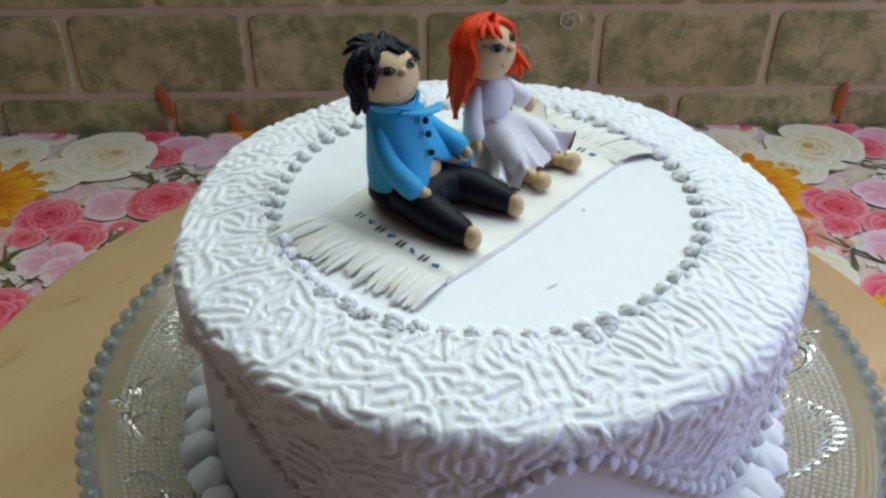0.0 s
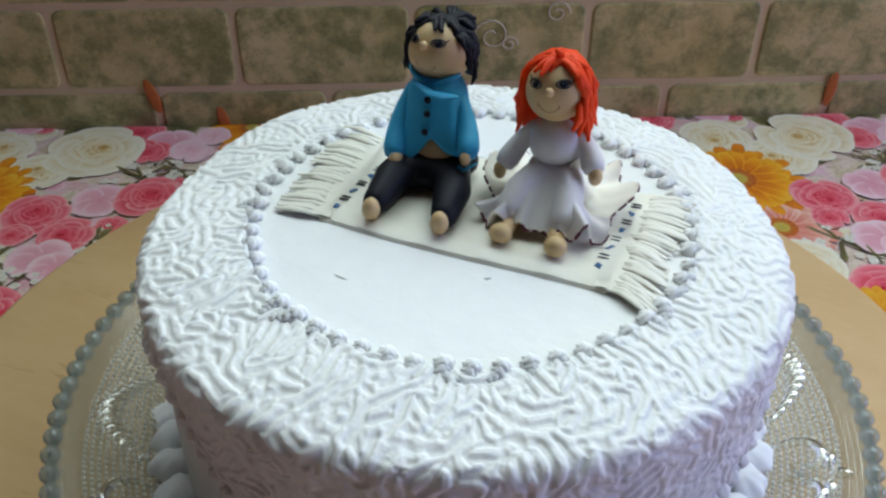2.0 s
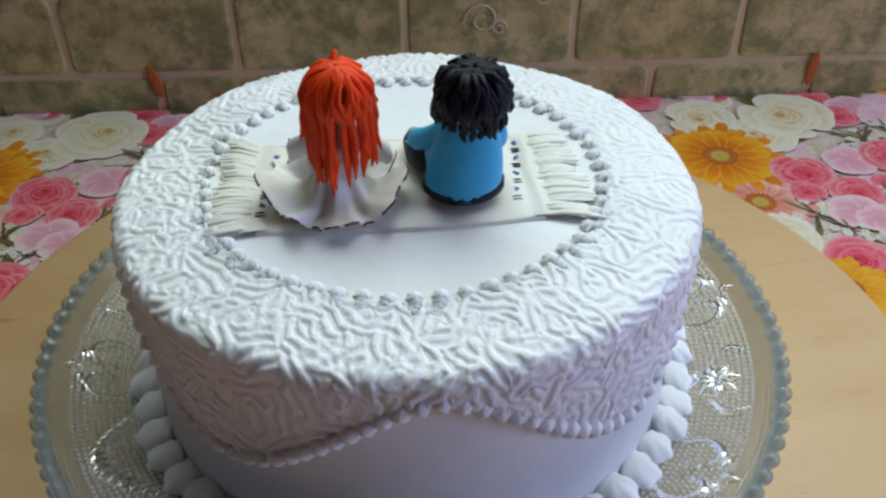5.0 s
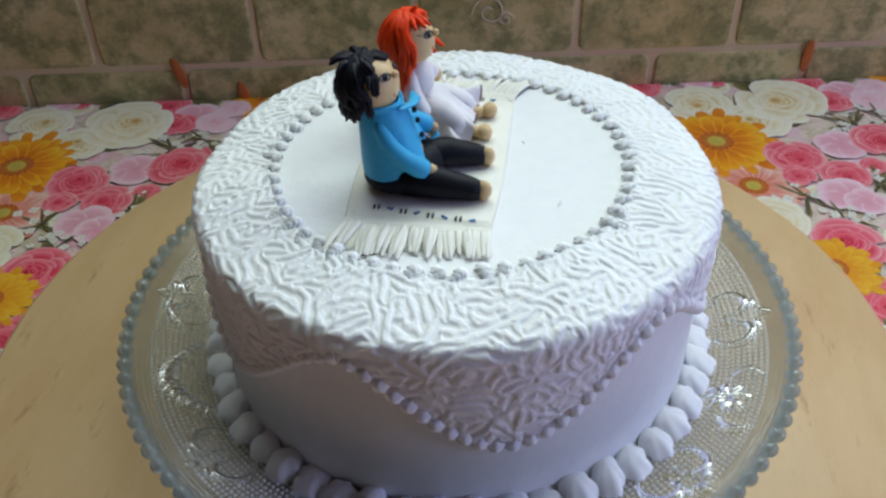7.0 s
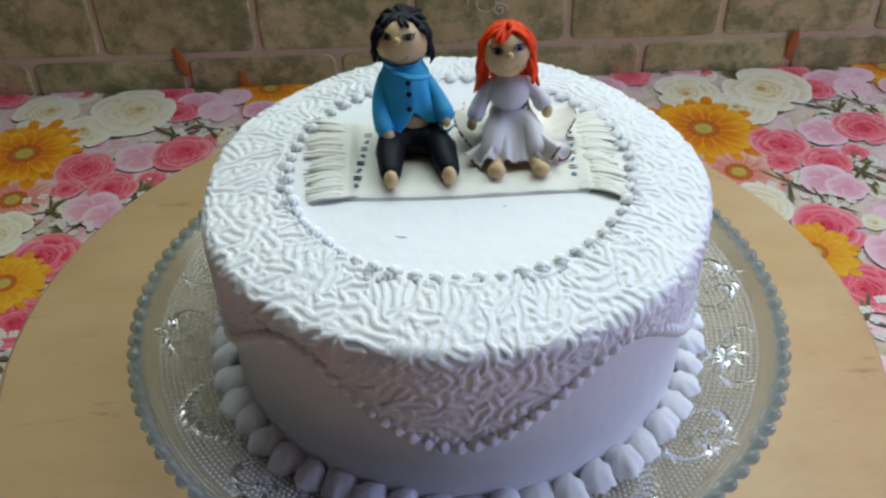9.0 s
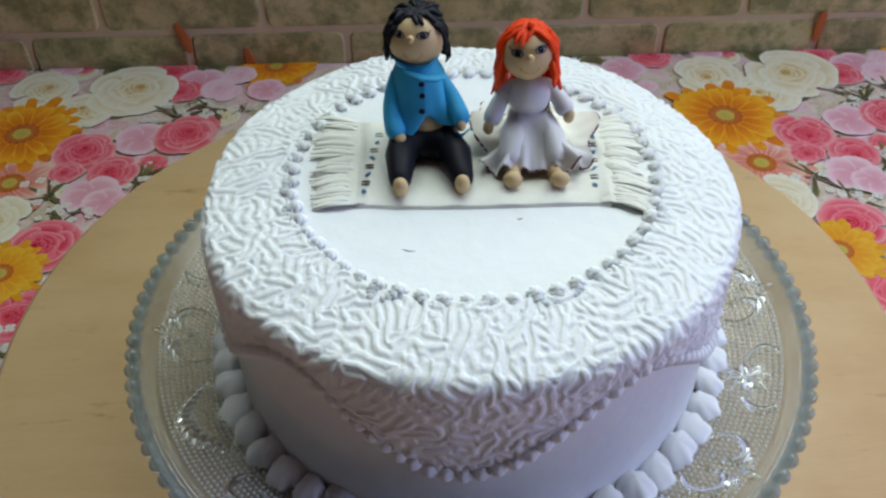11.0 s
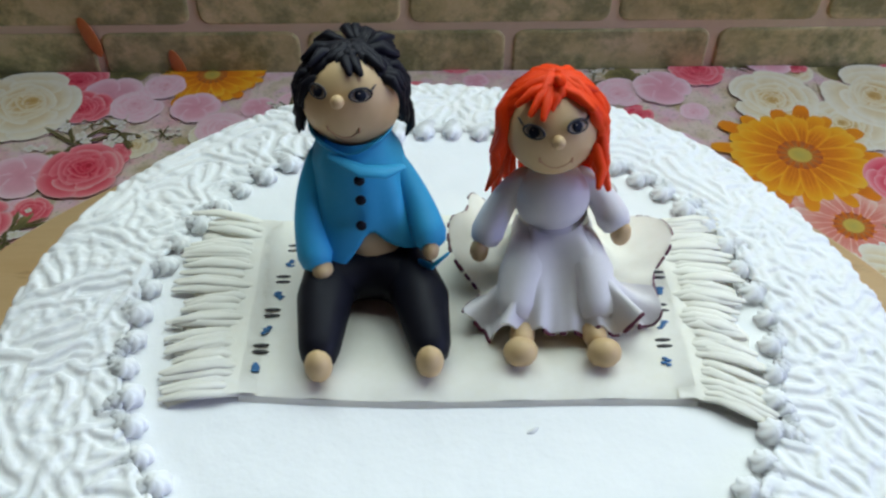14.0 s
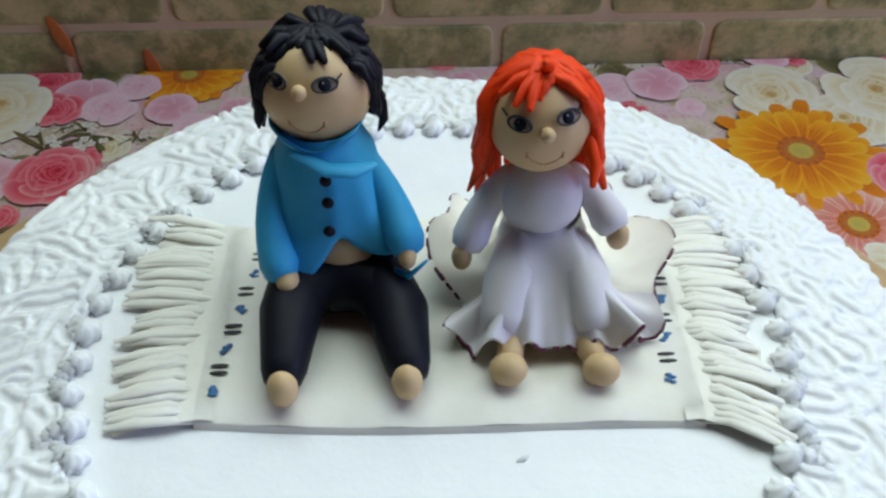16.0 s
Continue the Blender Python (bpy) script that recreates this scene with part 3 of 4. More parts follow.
def shell_mesh(seed):
    """A slumped piped shell: an uneven ribbed mound against the cake's foot."""
    s, n, rng = Shape(), 36, random.Random(seed)
    p, q = rng.uniform(0, 6), rng.uniform(0, 6)
    rows = []
    for z, k in ((0.0, 0.94), (0.0018, 1.03), (0.0038, 1.02), (0.0056, 0.94), (0.0071, 0.79), (0.0081, 0.59), (0.0087, 0.34), (0.0089, 0.004)):
        lean = 0.0030 * (z / 0.0089) ** 2
        ring = []
        for i in range(n):
            a = 2 * math.pi * i / n
            w = k * (1 + 0.085 * math.cos(6 * a + 210 * z + p) + 0.09 * math.sin(2 * a + q) + 0.04 * math.sin(3 * a + p))
            ring.append((0.0050 * w * math.cos(a), lean + 0.0062 * w * math.sin(a), 0.85 * z))
        rows.append(ring)
    s.grid(rows, ICING_PIPED)
    return s.mesh("base_shell")


def cake():
    thing = tagged(new("cake"), "round white buttercream cake with piped lace swags", "cake")
    s = Shape()
    r = 0.1038
    s.lathe([(0.001, 0.0497), (r + 0.0022, 0.0497), (r + 0.0022, 0.055), (r + 0.0020, 0.085), (r + 0.001, 0.12), (r - 0.001, TOP - 0.008), (r - 0.004, TOP - 0.0048), (r - 0.012, TOP - 0.0030), (r - 0.022, TOP - 0.0006), (0.0765, TOP), (0.05, TOP), (0.001, TOP)], ICING_FLAT, 160, CAKE)
    part("smooth_icing", s.mesh("smooth_icing"), thing, "smooth white icing of side and top")
    part("lace_icing", lace_mesh(), thing, "squiggled piped lace icing")
    for x, y, w, turn in ((-0.0128, -0.0464, 0.0026, -12), (0.030, -0.030, 0.0014, 30)):
        s = Shape()
        s.tube([(-w, 0.0002, -0.0001), (-w * 0.3, 0, 0.0), (w * 0.4, 0.0001, 0.0), (w, 0.0003, -0.0001)], [0.0003, 0.0006, 0.0005, 0.0002], ICING, 7)
        ob = part("icing_smear", s.mesh("icing_smear"), thing)
        ob.matrix_basis = pose(x - AXIS[0], y - AXIS[1], TOP, 0, 0, turn)
    rng = random.Random(2)
    meshes, count = [pearl_mesh(k) for k in range(7)], 57
    for k in range(count):
        a = 2 * math.pi * k / count
        ob = part("icing_pearl", rng.choice(meshes), thing)
        rr = 0.0735 + rng.uniform(-0.0005, 0.0005)
        ob.matrix_basis = pose(RING[0] + rr * math.cos(a), RING[1] + rr * math.sin(a), TOP + 0.0002, 0, 0, math.degrees(a) + rng.uniform(-30, 30)) @ Matrix.Diagonal((*[rng.uniform(0.82, 1.06)] * 3, 1))
    me, a = kiss_mesh("border_pearl", 0.0033, 0.0042, 5, 0.9), 0.0
    while a < 2 * math.pi - 0.02:
        z = lace_border(a)
        slope = (lace_border(a + 0.01) - z) / (0.01 * LACE_OUT)
        ob = part("border_pearl", me, thing)
        ob.matrix_basis = pose(CAKE[0] + (LACE_OUT - 0.0020) * math.cos(a), CAKE[1] + (LACE_OUT - 0.0020) * math.sin(a), z, 0, 90 + rng.uniform(-8, 8), math.degrees(a) + rng.uniform(-6, 6))
        a += 0.0064 / LACE_OUT / math.sqrt(1 + slope * slope)
    meshes, count = [shell_mesh(k) for k in range(6)], 51
    for k in range(count):
        a = 2 * math.pi * k / count
        ob = part("base_shell", rng.choice(meshes), thing)
        rr = 0.1120 + rng.uniform(-0.0010, 0.0010)
        ob.matrix_basis = pose(CAKE[0] + rr * math.cos(a), CAKE[1] + rr * math.sin(a), 0.0498, 0, 0, math.degrees(a) + 90 + rng.uniform(-22, 22)) @ Matrix.Diagonal((rng.uniform(1.25, 1.7), rng.uniform(1.0, 1.3), rng.uniform(0.9, 1.35), 1))
    return thing


# towel
def towel():
    thing = tagged(new("fondant_towel"), "cream fondant towel with fringed ends lying on cake", "towel")
    s, nx, ny = Shape(), 24, 14
    x0, x1 = -0.0335, 0.0660

    def edge(u, v):
        x = x0 + (x1 - x0) * u
        y = (-0.0205 - 0.004 * u - 0.001 * math.sin(5 * u)) * (1 - v) + (0.0345 + 0.002 * math.sin(4 * u)) * v
        return x, y

    for side in (1, 0):
        rows = []
        for j in range(ny + 1):
            v = j / ny
            row = []
            for i in range(nx + 1):
                x, y = edge(i / nx, v)
                z = TOP + (0.0022 + 0.0003 * math.sin(30 * x * 10 + 4 * v) if side else 0.0001)
                if side and j in (0, ny):
                    z -= 0.0009
                row.append(on_axis(x, y, z))
            rows.append(row)
        s.grid(rows if side else rows[::-1], FONDANT_CREAM, closed=False)
    for v in (0, 1):
        up, dn = [], []
        for i in range(nx + 1):
            x, y = edge(i / nx, v)
            out = -0.0008 if v == 0 else 0.0008
            up.append(on_axis(x, y, TOP + 0.0013)), dn.append(on_axis(x, y + out, TOP + 0.0001))
        s.grid([dn, up] if v == 0 else [up, dn], FONDANT_CREAM, closed=False)
    for end in (0, 1):
        rows, way = [], 1 if end else -1
        for i, (d, z) in enumerate(((-0.004, 0.0019), (-0.001, 0.0022), (0.004, 0.0021), (0.010, 0.0016), (0.0145, 0.0009), (0.0150, 0.0001))):
            row = []
            for j in range(41):
                v = j / 40
                x, y = edge(end, v)
                spread = ((v - 0.5) * 0.006 if end == 0 else (v - 0.75) * 0.012) * max(0.0, d) / 0.0185
                row.append(on_axis(x + way * (d + (0.0012 * math.sin(23 * v) + 0.0008 * math.sin(51 * v) if d > 0.008 else 0)), y + spread, TOP + z + 0.0002 * math.sin(60 * v + 3 * i)))
            rows.append(row)
        s.grid(rows[::-1] if end else rows, FONDANT_CREAM, closed=False)
    sheet = part("sheet", s.mesh("sheet"), thing)
    rng = random.Random(8)
    for end in (0, 1):
        count, lean, pull = 34, 0.0, 0.0
        for k in range(count):
            v = (k + 0.5 + rng.uniform(-0.3, 0.3)) / count
            if k % 3 == 0:
                lean, pull = rng.uniform(-0.0017, 0.0017), rng.uniform(-0.0025, 0.001)
            x, y = edge(end, v)
            way = 1 if end else -1
            length = 0.0185 + pull + rng.uniform(-0.0015, 0.001) - (0.0030 if end else 0) * (1 - v)
            drift = lean - 0.0006 * (k % 3 - 1) + rng.uniform(-0.0008, 0.0008) + ((v - 0.5) * 0.006 if end == 0 else (v - 0.75) * 0.012)
            z = TOP + 0.0014 + rng.uniform(0, 0.0008)
            pts = [on_axis(x - way * 0.0010 * rng.uniform(-1.5, 2.0), y, z - 0.0008), on_axis(x + way * length * 0.3, y + drift * 0.2 + rng.uniform(-0.0005, 0.0005), z + 0.0006),
                   on_axis(x + way * length * 0.65, y + drift * 0.65, z + rng.uniform(0.0002, 0.0010)), on_axis(x + way * length, y + drift, z - 0.0004)]
            s, w = Shape(), rng.uniform(0.8, 1.25)
            s.tube(pts, [0.0005, 0.0013 * w, 0.0014 * w, 0.0007], FONDANT_CREAM, 10, 0.46)
            part("fringe_strand", s.mesh("fringe_strand"), thing)
    # embroidery strokes painted across both ends
    for end in (0, 1):
        for k in range(8):
            v = 0.1 + 0.8 * k / 7
            x = (-0.0308 + 0.0062 * v ** 1.3) if end == 0 else (0.0602 + 0.0055 * v)
            y = -0.0185 + 0.047 * v
            s = Shape()
            if k % 2 == 0:
                for j in range(4):
                    s.ball(on_axis(x + rng.uniform(-0.0007, 0.0007), y + 0.0006 * (j - 1.5), TOP + 0.0024), (rng.uniform(0.0006, 0.0012), 0.0005, 0.0002), INK_BLUE, n=8, m=4)
                name = "blue_stitch"
            else:
                for j in (-1, 1):
                    s.ball(on_axis(x, y + 0.0009 * j, TOP + 0.0024), (0.0020, 0.00055, 0.0002), INK_BLACK, n=8, m=4)
                name = "black_stitch"
            part(name, s.mesh(name), sheet, name.split("_")[0] + " painted stitch")
    return thing


# cake toppers
def on_head(c, radii, dx, dz, out=0.0):
    """A point on the front of a head, dx to the side and dz up from its middle."""
    t = max(0.0, 1 - (dx / radii[0]) ** 2 - (dz / radii[2]) ** 2)
    return Vector((c[0] + dx, c[1] - radii[1] * math.sqrt(t) - out, c[2] + dz))


def face(s, c, radii, eyes, nose, mouth_z):
    for sx, (dx, dz) in zip((-1, 1), eyes):
        p = on_head(c, radii, dx, dz)
        n = (p - Vector(c)).normalized()
        turn = n.to_track_quat("Y", "Z").to_matrix()
        s.ball(p, (0.0022, 0.0003, 0.00118), EYE_WHITE, turn, 14, 6)
        s.ball(p + n * 0.0003, (0.00128, 0.0004, 0.00122), IRIS, turn, 12, 6)
        # tiny pale dot, a glint painted on the iris
        s.ball(p + n * 0.0006 + turn @ Vector((0.0003, 0, 0.0004)), (0.0002, 0.0001, 0.0002), EYE_WHITE, turn, 6, 4)
        for up in (1, -1):
            arc = [p + n * 0.0004 + turn @ Vector((0.0024 * math.cos(t), 0, up * 0.00134 * math.sin(t))) for t in [math.pi * i / 8 for i in range(9)]]
            s.tube(arc, 0.00032 if up > 0 else 0.00022, INK_BLACK, 5)
        lash = [on_head(c, radii, dx + sx * 0.0022 * q, dz + 0.0013 * (q - 0.7), 0.0002) for q in (1.05, 1.22, 1.4)]
        s.tube(lash, 0.00022, INK_BLACK, 5)
    p = on_head(c, radii, *nose)
    s.ball(p + Vector((0, -0.0006, 0)), (0.0015, 0.0016, 0.0015), FLESH, n=12, m=8)
    smile = [on_head(c, radii, nose[0] * 0.6 + 0.0034 * q, mouth_z + 0.0021 * q * q, -0.00005) for q in (-1, -0.6, -0.2, 0.2, 0.6, 1)]
    s.tube(smile, 0.00020, FLESH_DARK, 5)
    for q in (smile[0], smile[-1]):
        s.tube([q + Vector((0, -0.0001, -0.0004)), q + Vector((0, -0.0001, 0.0006))], 0.00028, FLESH_DARK, 5)


def hair_strand(s, c, radii, a, lift, stop, hang, mat, rng, thick, spread=0.0026, tilt=8):
    """A strand from the crown over the head at azimuth a, down to the polar angle stop, then hanging."""
    pts = []
    crown = Vector((c[0], c[1] + 0.0014, c[2]))
    for i in range(6):
        t = 0.12 + (stop - 0.12) * i / 5
        b = a + 0.20 * math.sin(3 * t + 9 * lift) * (0.3 + lift)
        k = 1.04 + 0.08 * lift
        q = Vector((k * radii[0] * math.sin(t) * math.cos(b), k * radii[1] * math.sin(t) * math.sin(b), k * radii[2] * math.cos(t)))
        pts.append(crown + Matrix.Rotation(radians(-tilt), 3, "X") @ q)
    if hang > 0:
        last = pts[-1]
        out = Vector((math.cos(a), math.sin(a), 0))
        for q in (0.35, 0.7, 1.0):
            pts.append(last + Vector((0, 0, -hang * q)) + out * (spread * q * rng.uniform(-0.2, 1.0)) + Vector((rng.uniform(-0.0005, 0.0005), rng.uniform(-0.0005, 0.0005), 0)))
    n = len(pts)
    s.tube(pts, [thick * (0.9 + 0.2 * math.sin(2 * i)) * (1 if i < n - 2 else (0.8 if i < n - 1 else 0.3)) for i in range(n)], mat, 7)


def sleeve(s, shoulder, elbow, wrist, r, mat):
    a, b, d = Vector(shoulder), Vector(elbow), Vector(wrist)
    ts = [i / 8 for i in range(9)]
    pts = [(1 - t) ** 2 * a + 2 * t * (1 - t) * (b * 1.5 - (a + d) * 0.25) + t * t * d for t in ts]
    s.tube(pts, [r * (0.72 + 0.34 * t) for t in ts], mat, 14)


def groom():
    s, o, rng = Shape(), (lambda x, y, z: Vector(on_axis(x, y, z))), random.Random(4)
    base = TOP + 0.0022
    cx, cy = -0.0062, 0.0205
    # trousers and feet
    s.ball(o(cx - 0.0002, cy - 0.001, base + 0.0058), (0.0150, 0.0126, 0.0064), BLACK, n=22)
    s.ball(o(-0.0055, 0.0130, base + 0.0058), (0.0125, 0.0105, 0.0064), BLACK, n=22)
    s.tube([o(-0.0150, 0.0045, base + 0.0062), o(-0.0110, 0.0085, base + 0.0062), o(-0.0055, 0.0100, base + 0.0062), o(0.0000, 0.0085, base + 0.0062), o(0.0045, 0.0045, base + 0.0062)], [0.0062, 0.0065, 0.0066, 0.0065, 0.0062], BLACK, 16)
    for hip, knee, ankle, foot in (((-0.0135, 0.014), (-0.0157, 0.0), (-0.0160, -0.0125), (-0.0159, -0.0168)), ((0.0008, 0.014), (0.0065, 0.0), (0.0083, -0.0120), (0.0082, -0.0160))):
        s.tube([o(*hip, base + 0.0062), o(*knee, base + 0.0064), o(*ankle, base + 0.0046)], [0.0068, 0.0064, 0.0046], BLACK, 16)
        s.ball(o(*foot, base + 0.0042), (0.0031, 0.0032, 0.0042), FLESH, n=14)
    s.ball(o(cx + 0.0012, cy - 0.0068, base + 0.0128), (0.0075, 0.0056, 0.0060), FLESH, n=18)
    # jacket with an open front hem
    n, rows = 72, []
    prof = [(0.0, 0.0136, 0.0112), (0.07, 0.0136, 0.0112), (0.15, 0.0136, 0.0112), (0.25, 0.0133, 0.0110), (0.35, 0.0129, 0.0107), (0.6, 0.0114, 0.0098), (0.8, 0.0104, 0.0092), (0.93, 0.0082, 0.0080), (1.0, 0.0074, 0.0074)]
    for v, rx, ry in prof:
        ring = []
        for k in range(n):
            a = 2 * math.pi * k / n
            front = (math.degrees(a) - 270 + 180) % 360 - 180
            fw = math.exp(-((front / 62) ** 6))
            hem = (base + 0.0054 + 0.0012 * math.sin(3 * a)) * (1 - fw) + fw * (TOP + 0.0176 - 0.0050 * math.exp(-(((front + 24) / 15) ** 2)) + 0.0040 * math.exp(-(((front - 6) / 11) ** 2)))
            z = hem + (TOP + 0.0405 - hem) * v
            flare = 1 + (1 - v) ** 2.4 * (0.46 * math.exp(-(((front + 24) / 17) ** 2)) + 0.36 * math.exp(-(((front - 38) / 16) ** 2)))
            ring.append(o(cx - 0.0020 * v + rx * flare * math.cos(a), cy + 0.003 * v + ry * flare * math.sin(a), z))
        rows.append(ring)
    inner = [[p + (Vector((*on_axis(cx, cy, 0)[:2], p.z)) - p) * 0.10 + Vector((0, 0, 0.0004)) for p in rows[0]]]
    s.grid(inner + rows, BLUE)
    # collar and flap
    col = []
    for v, r in ((0, 0.0076), (0.5, 0.0086), (1, 0.0096), (1.02, 0.0090), (0.5, 0.0078)):
        ring = []
        for k in range(40):
            a = 2 * math.pi * k / 40
            front = (math.degrees(a) - 270 + 180) % 360 - 180
            ring.append(o(cx - 0.0024 + r * math.cos(a), cy + 0.0034 + r * math.sin(a), TOP + 0.0372 + 0.0042 * v - 0.0022 * v * math.exp(-((front / 30) ** 2))))
        col.append(ring)
    s.grid(col, BLUE)
    s.tube([o(-0.0125, 0.0148, TOP + 0.0385), o(-0.006, 0.0112, TOP + 0.0375), o(-0.001, 0.0112, TOP + 0.0372), o(0.0026, 0.0128, TOP + 0.0372)], [0.0012, 0.0020, 0.0022, 0.0010], BLUE, 10, 0.42)
    s.ball(o(-0.0085, 0.0245, TOP + 0.0385), (0.0068, 0.0068, 0.0035), BLACK, n=16)
    for x, y, z in ((-0.0066, 0.0107, 0.1758), (-0.0065, 0.0096, 0.1712), (-0.0067, 0.0081, 0.1650)):
        s.ball(o(x, y, z), (0.00125, 0.0010, 0.00125), BLACK, n=12)
    # arms and hands
    sleeve(s, o(-0.0162, 0.0225, 0.1735), o(-0.0195, 0.0170, 0.1640), o(-0.0176, 0.0072, 0.1568), 0.0039, BLUE)
    sleeve(s, o(-0.0005, 0.0225, 0.1735), o(0.0052, 0.0175, 0.1660), o(0.0083, 0.0095, 0.1610), 0.0039, BLUE)
    s.ball(o(-0.0158, 0.0040, 0.1553), (0.0024, 0.0030, 0.0022), FLESH, n=12)
    s.ball(o(0.0087, 0.0062, 0.1592), (0.0019, 0.0026, 0.0024), FLESH, n=12)
    s.tube([o(0.0055, 0.0070, 0.1548), o(0.0090, 0.0045, 0.1555), o(0.0125, 0.0060, 0.1580)], [0.0010, 0.0012, 0.0006], BLUE, 8, 0.5)
    # head, face, hair
    c, radii = o(-0.0082, 0.0262, 0.1868), (0.0110, 0.0106, 0.0110)
    s.ball(c, radii, FLESH, n=28, m=18)
    face(s, c, radii, ((-0.0062, 0.0060), (0.0026, 0.0062)), (-0.0022, 0.0054), -0.0036)
    hr = (0.0109, 0.0107, 0.0097)
    for k in range(56):
        a = 2 * math.pi * k / 56 + rng.uniform(-0.05, 0.05)
        deg = (math.degrees(a) - 270 + 180) % 360 - 180
        back = abs(deg)
        stop = 0.60 if back < 40 else (1.0 if back < 66 else (1.62 if back < 105 else 1.95))
        hang = 0.0 if back < 70 else (0.0072 if back < 104 else 0.0052)
        hair_strand(s, c, hr, a, rng.random(), stop + rng.uniform(-0.14, 0.12), hang * rng.uniform(0.5, 1.15), BLACK, rng, 0.0014, 0.0006, 16)
    for deg in (-82, -74, -66, 66, 75, 84, 100, -98):
        a = radians(270 + deg)
        p = c + Vector((0.0080 * math.cos(a), 0.0080 * math.sin(a), 0.0070))
        q = c + Vector((0.0120 * math.cos(a), 0.0120 * math.sin(a), rng.uniform(0.0010, 0.0042)))
        s.tube([p, (p + q) / 2 + Vector((0, 0, 0.0014)), q], [0.0012, 0.0013, 0.0005], BLACK, 7)
    hair_strand(s, c, hr, radians(352), 0.5, 1.6, 0.0105, BLACK, rng, 0.0012)
    for k in range(22):
        a = rng.uniform(0, 2 * math.pi)
        p = c + Vector((0.004 * math.cos(a), 0.0042 + 0.004 * math.sin(a), 0.0096))
        q = p + Vector((0.0065 * math.cos(a + 0.5), 0.0065 * math.sin(a + 0.5), rng.uniform(-0.0032, 0.0006)))
        s.tube([p, (p + q) / 2 + Vector((0, 0, 0.0013)), q], [0.0010, 0.0014, 0.0007], BLACK, 7)
    return tagged(new("groom_figurine", s.mesh("groom_figurine")), "seated fondant figurine in blue jacket and black trousers", "figurine")


def bride():
    s, o, rng = Shape(), (lambda x, y, z: Vector(on_axis(x, y, z))), random.Random(6)
    base = TOP + 0.0022
    # legs and feet
    for hip, ankle, foot in (((0.0315, 0.006), (0.0288, -0.009), (0.0282, -0.0130)), ((0.0415, 0.006), (0.0455, -0.009), (0.0466, -0.0136))):
        s.tube([o(*hip, base + 0.0042), o(*ankle, base + 0.0028)], [0.0030, 0.0027], FLESH, 12)
        s.ball(o(*foot, base + 0.0034), (0.0039, 0.0034, 0.0034), FLESH, n=14)
    # skirt: laid over both thighs in front, a gathered column at the back that ends in turned-up ruffles
    n, m, cy = 200, 26, 0.0165

    def skirt(v, k, inset=0.0):
        a = 2 * math.pi * k / n
        front = (math.degrees(a) - 270 + 180) % 360 - 180
        f = math.exp(-((front / 50) ** 6))
        right = math.exp(-(((front - 90) / 30) ** 2))
        left = math.exp(-(((front + 100) / 30) ** 2))
        wave = (math.sin(8 * a + 0.8) + 0.5 * math.sin(13 * a + 2.0)) * (1 - 0.97 * max(right, left) ** 0.6)
        curl = max(0.0, (v - 0.5) / 0.5) ** 1.5
        # back and sides
        hem = 0.0236 + 0.0028 * wave + 0.0030 * right + 0.0016 * left
        rb = 0.0076 + (hem - 0.0076) * (0.22 * v + 0.78 * v ** 2.3) + 0.0020 * math.sin(8 * a + 2.2) * v * (1.25 - v)
        zb = TOP + 0.0215 - 0.0180 * (1 - (1 - v) ** 1.9) + curl * (0.0026 + 0.0036 * wave + 0.0080 * right + 0.0078 * left)
        # front: over the thighs, dropping behind the shins
        rf = 0.0072 + (0.0250 / max(math.cos(radians(front)), 0.68) - 0.0072) * (0.62 * v + 0.38 * v ** 1.7)
        across = rf * math.sin(radians(front))
        leg = math.exp(-(((abs(across + 0.0006) - 0.0078) / 0.0034) ** 2))
        gap = math.exp(-(((across + 0.0006) / 0.0032) ** 2))
        drop = v ** 2.0
        zf = TOP + 0.0196 - 0.0040 * v - 0.0090 * drop + math.sin(math.pi * min(v * 0.85 + 0.06, 1)) * (0.0018 * leg - 0.0010 * gap)
        flick = math.exp(-(((abs(front) - 40) / 11) ** 2))
        zf += curl * (0.0088 * flick * math.sin(radians(front) * 13 + 1.0) + 0.0014 * flick)
        zf += curl * 0.0016 * math.sin(radians(front) * 24 + 0.7) * (1 - gap)
        rf += curl * 0.0042 * flick * math.cos(radians(front) * 13)
        r, z = rb + (rf - rb) * f - inset * 0.3, zb + (zf - zb) * f
        # the folds between lap and side ruffles
        tuck = math.exp(-(((abs(front) - 57) / 7) ** 2)) * v * (1.15 - v)
        r -= 0.0090 * tuck
        z -= 0.0060 * tuck
        cx = 0.0374 + 0.0012 * v
        return o(cx + r * math.cos(a), cy + r * math.sin(a) * 0.98, max(z, base + 0.0014) - inset)

    outer = [[skirt(j / m, k) for k in range(n)] for j in range(m + 1)]
    inner = [[skirt(j / m, k, 0.0011) for k in range(n)] for j in range(m + 1)]
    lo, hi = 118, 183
    # one white skirt: cream paints in warm light on sides, back and lining
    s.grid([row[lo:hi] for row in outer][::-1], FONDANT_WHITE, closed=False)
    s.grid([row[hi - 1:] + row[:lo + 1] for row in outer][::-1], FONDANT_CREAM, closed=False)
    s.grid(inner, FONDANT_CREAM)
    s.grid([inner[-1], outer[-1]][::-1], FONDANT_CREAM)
    for k in range(n):
        if (k // 3) % 3 < 2 and rng.random() < 0.8:
            p, q = (outer[-1][k] + inner[-1][k]) / 2, (outer[-1][(k + 1) % n] + inner[-1][(k + 1) % n]) / 2
            out = Vector((p.x - on_axis(0.0386, 0, 0)[0], p.y - on_axis(0, cy, 0)[1], 0)).normalized() * 0.0003
            s.tube([p + out, q + out], 0.00046 * rng.uniform(0.7, 1.2), INK_WINE, 6)
